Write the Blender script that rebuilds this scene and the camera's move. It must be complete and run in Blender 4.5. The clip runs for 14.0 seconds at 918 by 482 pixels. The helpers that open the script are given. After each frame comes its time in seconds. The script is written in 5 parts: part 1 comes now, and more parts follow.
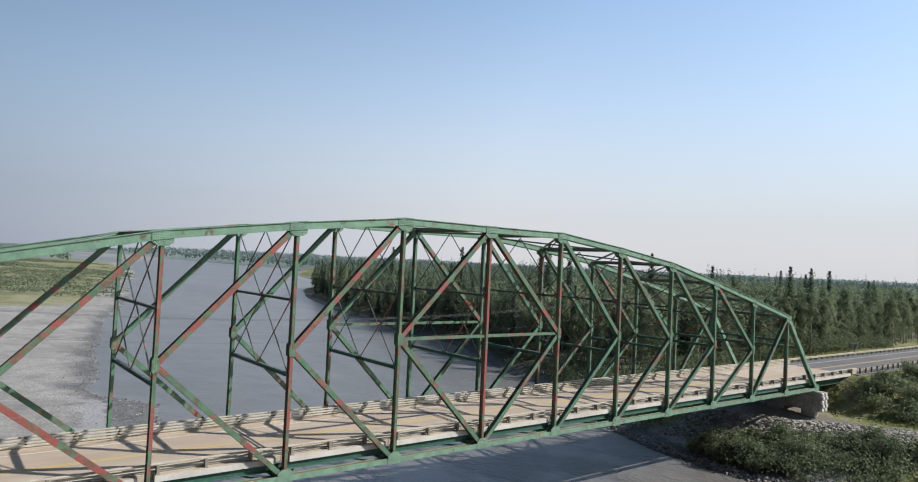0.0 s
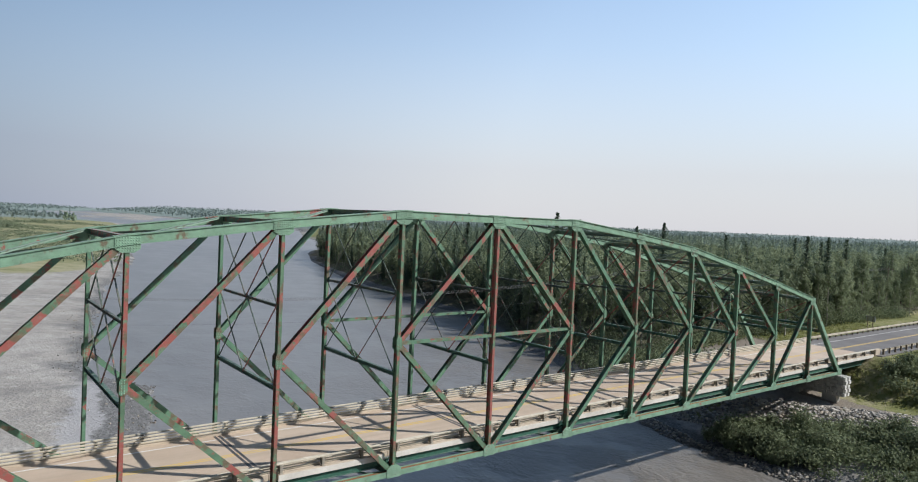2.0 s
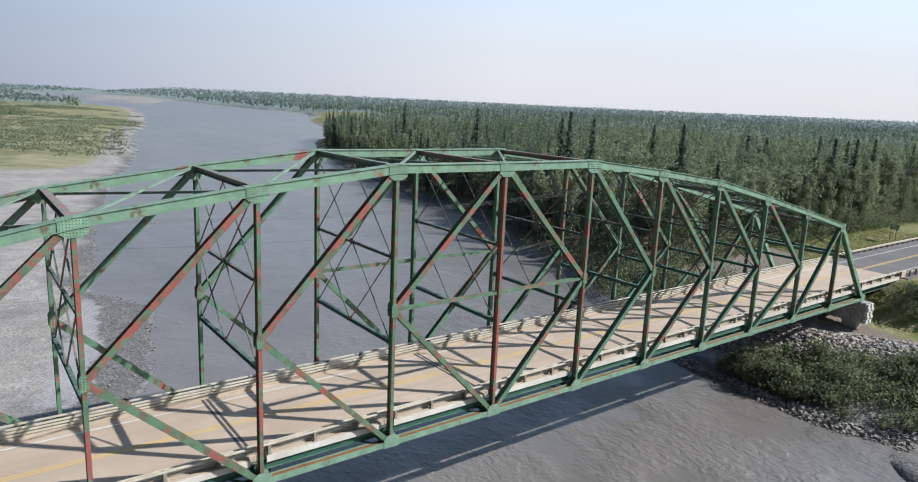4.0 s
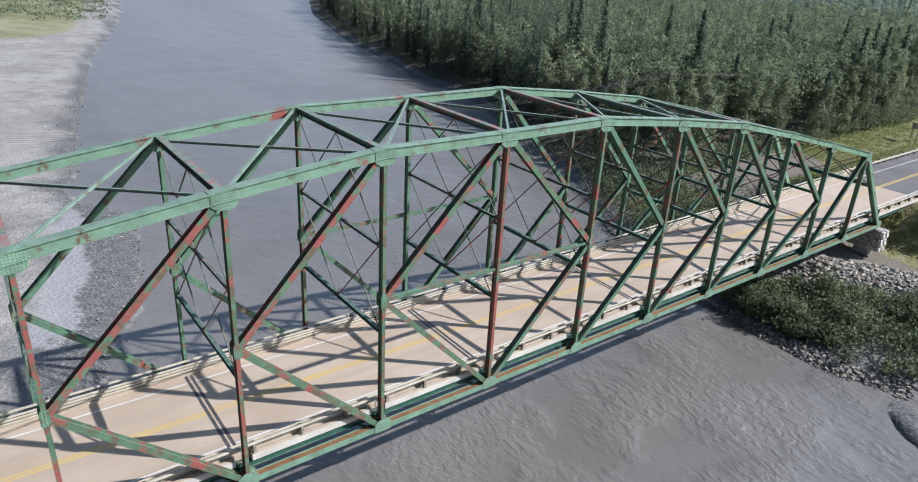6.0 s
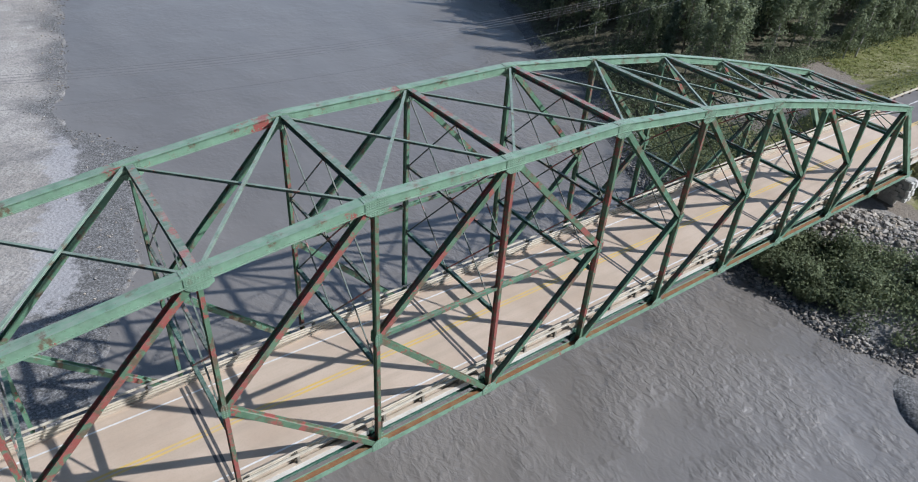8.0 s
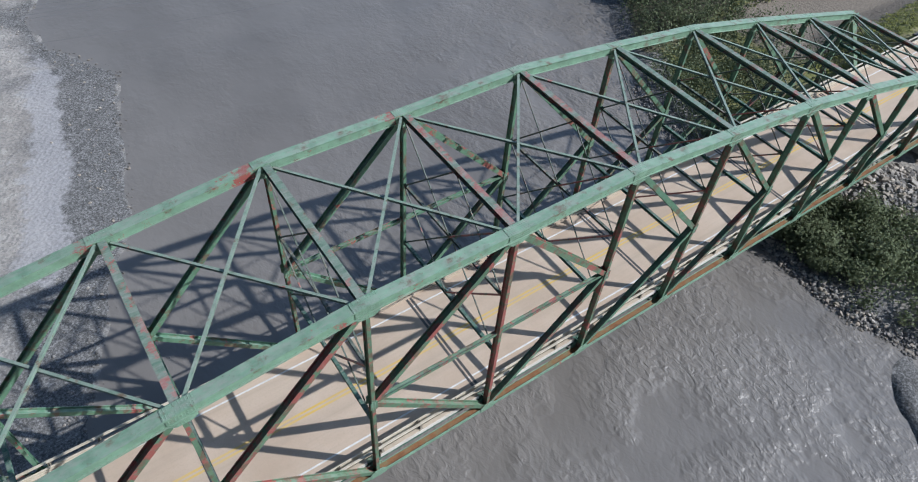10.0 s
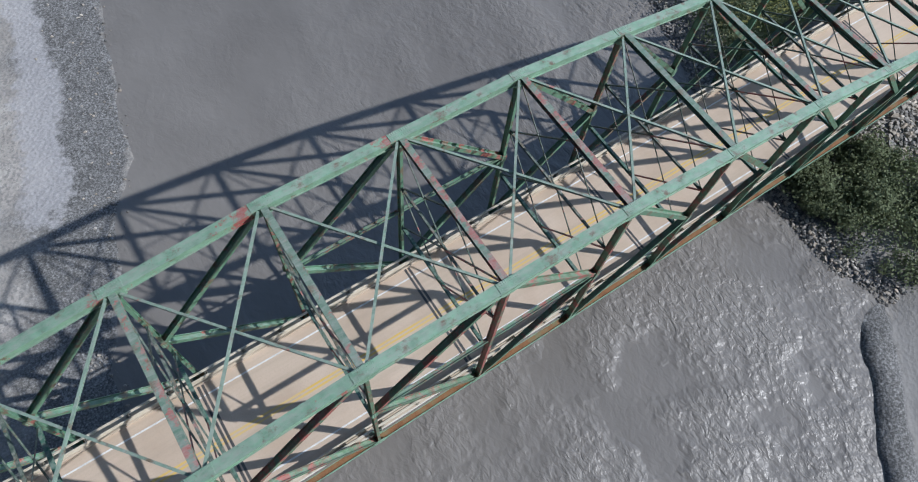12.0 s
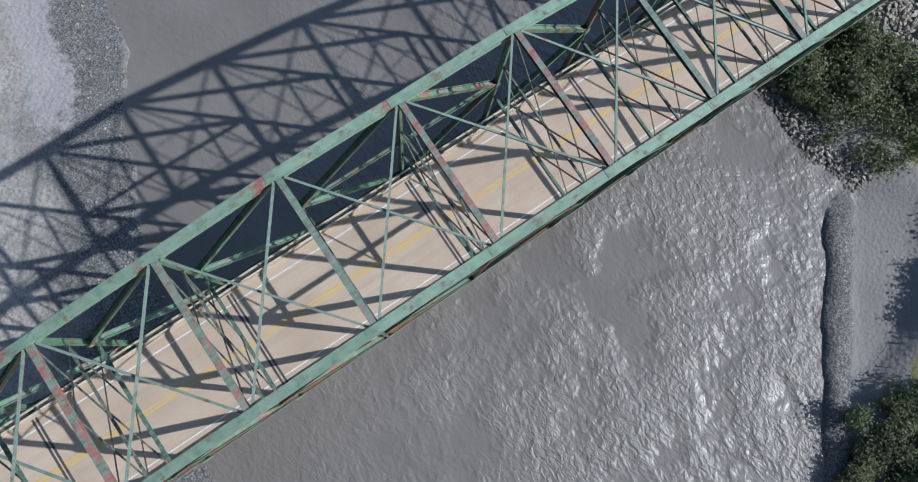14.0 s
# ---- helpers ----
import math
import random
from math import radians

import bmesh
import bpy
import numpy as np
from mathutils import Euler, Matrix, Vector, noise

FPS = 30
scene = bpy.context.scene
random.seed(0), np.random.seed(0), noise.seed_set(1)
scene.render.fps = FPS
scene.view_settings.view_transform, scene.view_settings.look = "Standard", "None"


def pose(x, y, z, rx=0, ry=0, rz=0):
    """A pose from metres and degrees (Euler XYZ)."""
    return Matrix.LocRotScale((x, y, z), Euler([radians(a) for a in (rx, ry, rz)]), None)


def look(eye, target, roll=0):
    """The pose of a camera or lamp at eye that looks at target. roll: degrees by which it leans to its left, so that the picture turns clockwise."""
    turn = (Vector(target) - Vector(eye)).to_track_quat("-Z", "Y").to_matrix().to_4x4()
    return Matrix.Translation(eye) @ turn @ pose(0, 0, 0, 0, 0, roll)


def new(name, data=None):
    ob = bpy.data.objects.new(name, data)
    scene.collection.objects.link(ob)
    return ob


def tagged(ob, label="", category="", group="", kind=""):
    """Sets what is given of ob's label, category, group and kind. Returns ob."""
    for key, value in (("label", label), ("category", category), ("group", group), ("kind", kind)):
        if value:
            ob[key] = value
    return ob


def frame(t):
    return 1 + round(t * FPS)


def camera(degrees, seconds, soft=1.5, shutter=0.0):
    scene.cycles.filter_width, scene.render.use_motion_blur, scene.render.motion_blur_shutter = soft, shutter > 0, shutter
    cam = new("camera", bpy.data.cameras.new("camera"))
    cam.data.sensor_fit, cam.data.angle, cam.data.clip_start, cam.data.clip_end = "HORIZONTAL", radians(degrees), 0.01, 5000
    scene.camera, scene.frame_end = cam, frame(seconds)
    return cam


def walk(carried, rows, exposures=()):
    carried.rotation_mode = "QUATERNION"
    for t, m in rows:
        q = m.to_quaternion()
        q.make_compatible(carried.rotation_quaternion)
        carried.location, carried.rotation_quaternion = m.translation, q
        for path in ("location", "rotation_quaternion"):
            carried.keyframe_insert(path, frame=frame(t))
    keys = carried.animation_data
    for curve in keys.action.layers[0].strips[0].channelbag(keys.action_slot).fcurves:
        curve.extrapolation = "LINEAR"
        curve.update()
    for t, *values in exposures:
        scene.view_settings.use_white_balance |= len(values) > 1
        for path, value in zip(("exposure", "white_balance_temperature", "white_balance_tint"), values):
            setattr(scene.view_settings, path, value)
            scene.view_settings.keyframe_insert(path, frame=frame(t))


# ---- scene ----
cam = camera(68.1, 14.0, soft=1.1)
PATH = [
    (0, (-32.796, -37.913, 12.608), (-31.558, -36.344, 12.676), 2.7),
    (0.5, (-32.142, -37.066, 13.319), (-30.906, -35.494, 13.362), 2.9),
    (1, (-31.512, -36.204, 13.803), (-30.276, -34.631, 13.823), 2.8),
    (1.5, (-30.83, -35.318, 14.367), (-29.596, -33.744, 14.353), 2.7),
    (2, (-30.112, -34.492, 14.95), (-28.883, -32.915, 14.895), 2.6),
    (2.5, (-29.336, -33.576, 15.78), (-28.122, -31.993, 15.643), 2.7),
    (3, (-28.532, -32.728, 16.654), (-27.325, -31.147, 16.438), 2.6),
    (5.5, (-24.256, -27.459, 22.822), (-23.105, -25.98, 22.123), 3.2),
    (6, (-23.532, -26.478, 24.223), (-22.402, -25.031, 23.431), 3.4),
    (6.5, (-22.697, -25.499, 25.77), (-21.596, -24.085, 24.881), 3.5),
    (7, (-21.861, -24.451, 27.293), (-20.789, -23.071, 26.32), 3.7),
    (7.5, (-20.828, -23.08, 28.885), (-19.787, -21.739, 27.827), 3.8),
    (8, (-19.673, -21.563, 30.504), (-18.666, -20.265, 29.362), 4.0),
    (8.5, (-18.39, -19.903, 32.179), (-17.426, -18.655, 30.949), 4.1),
    (9, (-17.121, -18.158, 33.797), (-16.199, -16.968, 32.481), 4.3),
    (11.5, (-11.226, -9.245, 42.346), (-10.572, -8.474, 40.621), 7.5),
    (12, (-10.132, -7.616, 43.987), (-9.543, -6.949, 42.196), 8.7),
    (12.5, (-9.227, -6.011, 45.533), (-8.698, -5.454, 43.686), 10.5),
    (13, (-8.361, -4.447, 47.107), (-7.902, -4.009, 45.21), 13.0),
    (13.5, (-7.531, -3.017, 48.718), (-7.15, -2.703, 46.78), 17.0),
    (14, (-6.792, -1.757, 50.308), (-6.5, -1.578, 48.337), 24.6),
]
walk(cam, [(t, look(e, a, r)) for t, e, a, r in PATH],
     exposures=[(0, 0.06, 6560, 9), (3, 0.18, 6540, 9), (5.5, 0.38, 6190, 12), (6.5, 0.34, 6190, 12), (9, 0.14, 6110, 11), (11.5, 0.10, 6080, 10), (14, 0.04, 6060, 10)])

# ---- world, sun and exposure ----
SUN_DIR = Vector((1.03, -0.87, 1.0)).normalized()      # towards the sun
world = bpy.data.worlds.new("world")
scene.world = world
world.use_nodes = True
wn, wl = world.node_tree.nodes, world.node_tree.links
sky = wn.new("ShaderNodeTexSky")
sky.sky_type = "NISHITA"
sky.sun_disc = False
sky.sun_elevation = math.asin(SUN_DIR.z)
sky.sun_rotation = math.atan2(SUN_DIR.x, SUN_DIR.y)
sky.altitude = 400
sky.air_density, sky.dust_density, sky.ozone_density = 1.0, 0.7, 3.0
wn["Background"].inputs["Strength"].default_value = 0.12
# thin summer haze over the clear sky, thickest at the horizon and palest under the sun
way = wn.new("ShaderNodeTexCoord")
split = wn.new("ShaderNodeSeparateXYZ")
wl.new(way.outputs["Generated"], split.inputs[0])
thick = wn.new("ShaderNodeValToRGB")
els = thick.color_ramp.elements
while len(els) < 6:
    els.new(0.5)
for e, (p, v) in zip(els, ((0.0, 0.97), (0.08, 0.90), (0.25, 0.38), (0.4, 0.12), (0.7, 0.06), (1.0, 0.0))):
    e.position, e.color = p, (v, v, v, 1)
wl.new(split.outputs["Z"], thick.inputs["Fac"])
side = wn.new("ShaderNodeVectorMath")
side.operation = "DOT_PRODUCT"
side.inputs[1].default_value = (0.95, 0.30, 0.0)
wl.new(way.outputs["Generated"], side.inputs[0])
pale = wn.new("ShaderNodeMapRange")
for i, v in enumerate((-0.25, 0.85, 0.65, 5.4), 1):
    pale.inputs[i].default_value = v
wl.new(side.outputs["Value"], pale.inputs[0])
haze = wn.new("ShaderNodeVectorMath")
haze.operation = "SCALE"
hue = wn.new("ShaderNodeMix")                 # bluish away from the sun, white under it
hue.data_type = "RGBA"
hue.inputs[6].default_value, hue.inputs[7].default_value = (0.82, 0.925, 1.18, 1), (0.965, 0.97, 1.05, 1)
turn = wn.new("ShaderNodeMapRange")
for i, v in enumerate((0.35, 0.85, 0.0, 1.0), 1):
    turn.inputs[i].default_value = v
wl.new(side.outputs["Value"], turn.inputs[0])
wl.new(turn.outputs[0], hue.inputs[0])
wl.new(hue.outputs[2], haze.inputs[0])
wl.new(pale.outputs[0], haze.inputs["Scale"])
blend = wn.new("ShaderNodeMix")
blend.data_type = "RGBA"
wl.new(thick.outputs["Color"], blend.inputs[0])
clear = wn.new("ShaderNodeVectorMath")
clear.operation = "SCALE"
glare = wn.new("ShaderNodeMapRange")          # the clear part too is palest towards the sun's side
for i, v in enumerate((-0.25, 0.85, 0.25, 1.8), 1):
    glare.inputs[i].default_value = v
wl.new(side.outputs["Value"], glare.inputs[0])
# brighter overhead, beyond the view, to fill the shadows below
low = wn.new("ShaderNodeMapRange")
for i, v in enumerate((0.35, 0.8, 1.0, 1.15), 1):
    low.inputs[i].default_value = v
wl.new(split.outputs["Z"], low.inputs[0])
both = wn.new("ShaderNodeMath")
both.operation = "MULTIPLY"
wl.new(glare.outputs[0], both.inputs[0])
wl.new(low.outputs[0], both.inputs[1])
wl.new(both.outputs[0], clear.inputs["Scale"])
wl.new(sky.outputs[0], clear.inputs[0])
veil = wn.new("ShaderNodeVectorMath")         # thin milky veil in the clear part
veil.operation = "MULTIPLY"
veil.inputs[1].default_value = (1.03, 1.05, 0.985)
wl.new(clear.outputs[0], veil.inputs[0])
wl.new(veil.outputs[0], blend.inputs[6])
wl.new(haze.outputs[0], blend.inputs[7])
wl.new(blend.outputs[2], wn["Background"].inputs["Color"])
sun_data = bpy.data.lights.new("sun", "SUN")
sun_data.energy, sun_data.angle, sun_data.color = 4.4, radians(0.6), (1.0, 0.985, 0.96)
sun = new("sun", sun_data)
sun.matrix_world = Matrix.Translation((60, -60, 80)) @ SUN_DIR.to_track_quat("Z", "Y").to_matrix().to_4x4()

# ---- plan ----
P = 7.62                    # panel length
W = 9.60                    # distance between the two trusses
ZB = -0.48                  # bottom chord
TOP = {0: 15.25, 1: 15.28, 2: 14.45, 3: 13.45, 4: 11.85, 5: 10.1, 6: 8.3}
ZW = -7.6                   # river level
ZD = 0.57                   # deck surface
END = 7 * P
ABUT = 64.4                 # end of the approach span
YC = W / 2


# ---- materials ----
def material(name, rough=0.8, metal=0.0, spec=0.4):
    m = bpy.data.materials.new(name)
    m.use_nodes = True
    b = m.node_tree.nodes["Principled BSDF"]
    b.inputs["Roughness"].default_value = rough
    b.inputs["Metallic"].default_value = metal
    b.inputs["Specular IOR Level"].default_value = spec
    return m, m.node_tree.nodes, m.node_tree.links, b


def node(nodes, kind, **inputs):
    n = nodes.new(kind)
    for k, v in inputs.items():
        n.inputs[k.replace("_", " ")].default_value = v
    return n


def noise_tex(nodes, links, vec, scale, detail=4.0, rough=0.55):
    n = node(nodes, "ShaderNodeTexNoise", Scale=scale, Detail=detail, Roughness=rough)
    if vec is not None:
        links.new(vec, n.inputs["Vector"])
    return n.outputs["Fac"]


def ramp(nodes, links, fac, stops):
    r = nodes.new("ShaderNodeValToRGB")
    els = r.color_ramp.elements
    while len(els) < len(stops):
        els.new(0.5)
    for e, (p, c) in zip(els, stops):
        e.position, e.color = p, (*c, 1) if len(c) == 3 else c
    links.new(fac, r.inputs["Fac"])
    return r.outputs["Color"]


def mix(nodes, links, fac, a, b):
    m = nodes.new("ShaderNodeMix")
    m.data_type = "RGBA"
    for sock, v in ((m.inputs[0], fac), (m.inputs[6], a), (m.inputs[7], b)):
        if isinstance(v, (int, float)):
            sock.default_value = v
        elif isinstance(v, tuple):
            sock.default_value = (*v, 1)
        else:
            links.new(v, sock)
    return m.outputs[2]


def maths(nodes, links, op, a, b=0.0, clamp=False):
    m = nodes.new("ShaderNodeMath")
    m.operation, m.use_clamp = op, clamp
    for sock, v in zip(m.inputs, (a, b)):
        if isinstance(v, (int, float)):
            sock.default_value = v
        else:
            links.new(v, sock)
    return m.outputs[0]


def bump(nodes, links, b, height, strength, distance):
    n = node(nodes, "ShaderNodeBump", Strength=strength, Distance=distance)
    links.new(height, n.inputs["Height"])
    links.new(n.outputs["Normal"], b.inputs["Normal"])


def coords(nodes, links, scale=(1, 1, 1), rot=(0, 0, 0)):
    tc = nodes.new("ShaderNodeTexCoord")
    mp = nodes.new("ShaderNodeMapping")
    mp.inputs["Scale"].default_value, mp.inputs["Rotation"].default_value = scale, rot
    links.new(tc.outputs["Object"], mp.inputs["Vector"])
    return mp.outputs["Vector"]


def steel_material(name, green, primer_share, rust_share, joints=False):
    """Old green bridge paint that flakes to red primer and brown rust."""
    m, n, l, b = material(name, 0.55, 0.0, 0.45)
    v = coords(n, l)
    info = n.new("ShaderNodeObjectInfo")
    big = noise_tex(n, l, v, 0.95, 7.0, 0.66)
    fine = noise_tex(n, l, v, 7.0, 5.0, 0.7)
    shade = noise_tex(n, l, v, 1.7, 3.0)
    c = ramp(n, l, shade, [(0.3, tuple(g * 0.78 for g in green)), (0.7, tuple(min(1, g * 1.18) for g in green))])
    rnd = maths(n, l, "MULTIPLY", maths(n, l, "SUBTRACT", info.outputs["Random"], 0.5), 0.10)
    k = maths(n, l, "ADD", maths(n, l, "ADD", maths(n, l, "MULTIPLY", big, 0.75), maths(n, l, "MULTIPLY", fine, 0.25)), rnd)
    if joints:                          # the paint has come off most beside the riveted joints
        sep = n.new("ShaderNodeSeparateXYZ")
        l.new(v, sep.inputs[0])
        along = maths(n, l, "FRACT", maths(n, l, "DIVIDE", maths(n, l, "ADD", sep.outputs["X"], 0.35), P))
        near = n.new("ShaderNodeMapRange")
        for i, val in enumerate((0.74, 0.97, 0.0, 0.15), 1):
            near.inputs[i].default_value = val
        l.new(along, near.inputs[0])
        k = maths(n, l, "ADD", k, near.outputs[0])
    pr = ramp(n, l, k, [(1 - primer_share - 0.02, (0, 0, 0)), (1 - primer_share + 0.02, (1, 1, 1))])
    c = mix(n, l, pr, c, (0.33, 0.095, 0.08))
    rust = noise_tex(n, l, coords(n, l, (1, 1, 1), (0.4, 0.2, 0.7)), 1.3, 7.0, 0.68)
    rs = ramp(n, l, rust, [(1 - rust_share - 0.03, (0, 0, 0)), (1 - rust_share + 0.05, (1, 1, 1))])
    c = mix(n, l, rs, c, (0.15, 0.115, 0.075))
    # chalky fading and small chips of the paint
    chalk = noise_tex(n, l, coords(n, l, (1, 1, 2.5)), 3.2, 6.0, 0.72)
    c = mix(n, l, ramp(n, l, chalk, [(0.50, (0, 0, 0)), (0.72, (0.45, 0.45, 0.45))]), c, tuple(0.55 * g + 0.16 for g in green))
    c = mix(n, l, ramp(n, l, fine, [(0.30, (0.75, 0.75, 0.75)), (0.37, (0, 0, 0))]), c, (0.09, 0.075, 0.055))
    # upper faces are mixed towards a pale grey in streaks, by the normal's z
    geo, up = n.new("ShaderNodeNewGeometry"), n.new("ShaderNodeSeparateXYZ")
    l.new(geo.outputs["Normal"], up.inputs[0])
    top_grey = maths(n, l, "MULTIPLY", ramp(n, l, noise_tex(n, l, coords(n, l, (0.6, 2.0, 1)), 2.4, 6.0, 0.7), [(0.40, (0, 0, 0)), (0.66, (1, 1, 1))]),
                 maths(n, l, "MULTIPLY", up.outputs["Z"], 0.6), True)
    c = mix(n, l, top_grey, c, (0.34, 0.345, 0.31))
    l.new(c, b.inputs["Base Color"])
    bump(n, l, b, fine, 0.3, 0.012)
    return m


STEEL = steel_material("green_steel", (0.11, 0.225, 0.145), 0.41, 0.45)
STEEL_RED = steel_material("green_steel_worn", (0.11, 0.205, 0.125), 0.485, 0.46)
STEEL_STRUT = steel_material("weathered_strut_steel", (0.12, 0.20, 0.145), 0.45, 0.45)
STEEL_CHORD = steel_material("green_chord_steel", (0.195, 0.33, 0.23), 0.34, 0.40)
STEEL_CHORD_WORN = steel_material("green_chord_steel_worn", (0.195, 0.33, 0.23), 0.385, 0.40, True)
# lateral braces: weathering and sun on their top flanges in one pale colour
STEEL_PALE = steel_material("pale_grey_green_steel", (0.20, 0.29, 0.225), 0.36, 0.40)
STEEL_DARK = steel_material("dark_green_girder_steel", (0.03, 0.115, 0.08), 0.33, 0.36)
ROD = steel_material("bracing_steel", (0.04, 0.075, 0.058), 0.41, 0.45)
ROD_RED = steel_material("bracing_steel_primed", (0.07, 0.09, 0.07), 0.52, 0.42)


def plain_mottled(name, c1, c2, scale, rough=0.85, fine=12.0, bump_d=0.01, bump_s=0.4, c3=None, spec=0.3):
    m, n, l, b = material(name, rough, 0.0, spec)
    v = coords(n, l)
    f1 = noise_tex(n, l, v, scale, 6.0, 0.6)
    f2 = noise_tex(n, l, v, fine, 5.0, 0.65)
    k = maths(n, l, "ADD", maths(n, l, "MULTIPLY", f1, 0.65), maths(n, l, "MULTIPLY", f2, 0.35))
    stops = [(0.36, c1), (0.64, c2)] if c3 is None else [(0.33, c1), (0.5, c2), (0.66, c3)]
    l.new(ramp(n, l, k, stops), b.inputs["Base Color"])
    bump(n, l, b, f2, bump_s, bump_d)
    return m


RUST = plain_mottled("rusty_steel", (0.13, 0.06, 0.035), (0.26, 0.125, 0.06), 1.1, 0.9, c3=(0.19, 0.205, 0.12))
CONCRETE = plain_mottled("pale_concrete", (0.52, 0.49, 0.44), (0.74, 0.71, 0.65), 0.6, 0.9, 9.0)
CURB = plain_mottled("tan_curb_concrete", (0.42, 0.345, 0.265), (0.56, 0.475, 0.38), 0.7, 0.9, 9.0)
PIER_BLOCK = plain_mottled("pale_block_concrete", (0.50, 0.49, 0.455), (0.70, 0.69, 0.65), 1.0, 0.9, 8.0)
# cap, columns and side blocks: the deck's shade is put into this darker concrete
PIER_SHADED = plain_mottled("shaded_pier_concrete", (0.24, 0.23, 0.21), (0.46, 0.45, 0.42), 0.8, 0.9, 8.0)
RAIL_MAT = plain_mottled("cream_rail", (0.44, 0.39, 0.305), (0.64, 0.58, 0.47), 1.4, 0.5, 14.0)
POST_MAT = plain_mottled("weathered_post_steel", (0.20, 0.18, 0.15), (0.42, 0.38, 0.31), 2.0, 0.7)
LINE_WHITE = plain_mottled("white_road_paint", (0.55, 0.54, 0.52), (0.80, 0.79, 0.76), 2.5, 0.7)
LINE_YELLOW = plain_mottled("yellow_road_paint", (0.57, 0.43, 0.22), (0.68, 0.45, 0.10), 0.45, 0.7)
WOOD = plain_mottled("weathered_wood", (0.12, 0.095, 0.07), (0.25, 0.21, 0.16), 3.0, 0.9)


def rock_material():
    m, n, l, b = material("riprap_rock", 0.9, 0.0, 0.3)
    info, geo = n.new("ShaderNodeObjectInfo"), n.new("ShaderNodeNewGeometry")
    k = maths(n, l, "FRACT", maths(n, l, "ADD", info.outputs["Random"], geo.outputs["Random Per Island"]))
    c = ramp(n, l, k, [(0.0, (0.17, 0.165, 0.16)), (0.3, (0.32, 0.305, 0.285)), (0.6, (0.46, 0.425, 0.38)), (0.85, (0.54, 0.46, 0.37)), (1.0, (0.64, 0.60, 0.55))])
    f = noise_tex(n, l, coords(n, l), 3.0, 6.0, 0.7)
    c = mix(n, l, ramp(n, l, f, [(0.4, (0, 0, 0)), (0.65, (0.45, 0.45, 0.45))]), c, (0.13, 0.12, 0.11))
    sep, wet = n.new("ShaderNodeSeparateXYZ"), n.new("ShaderNodeMapRange")      # stones in the splash of the river are wet
    l.new(geo.outputs["Position"], sep.inputs[0])
    for i, val in enumerate((ZW + 0.03, ZW + 0.28, 0.6, 0.0), 1):
        wet.inputs[i].default_value = val
    l.new(sep.outputs["Z"], wet.inputs[0])
    l.new(mix(n, l, wet.outputs[0], c, (0.085, 0.08, 0.075)), b.inputs["Base Color"])
    bump(n, l, b, f, 0.6, 0.08)
    return m


ROCK = rock_material()
SIGN_MAT = plain_mottled("grey_sign_back", (0.46, 0.47, 0.48), (0.58, 0.58, 0.58), 2.0, 0.5)


def deck_material():
    m, n, l, b = material("deck_concrete", 0.85, 0.0, 0.3)
    v = coords(n, l)
    streak = noise_tex(n, l, coords(n, l, (0.05, 1.6, 1)), 1.0, 4.0)
    patch = noise_tex(n, l, v, 0.22, 5.0)
    fine = noise_tex(n, l, v, 9.0, 4.0)
    c = ramp(n, l, patch, [(0.35, (0.48, 0.37, 0.28)), (0.65, (0.58, 0.465, 0.365))])
    c = mix(n, l, maths(n, l, "MULTIPLY", ramp(n, l, streak, [(0.45, (0, 0, 0)), (0.7, (1, 1, 1))]), 0.45), c, (0.40, 0.325, 0.25))
    c = mix(n, l, maths(n, l, "MULTIPLY", ramp(n, l, fine, [(0.5, (0, 0, 0)), (0.75, (1, 1, 1))]), 0.25), c, (0.36, 0.30, 0.23))
    l.new(c, b.inputs["Base Color"])
    bump(n, l, b, fine, 0.2, 0.005)
    return m


DECK = deck_material()
ASPHALT = plain_mottled("grey_asphalt", (0.145, 0.135, 0.130), (0.205, 0.192, 0.185), 0.25, 0.9, 20.0, 0.004)


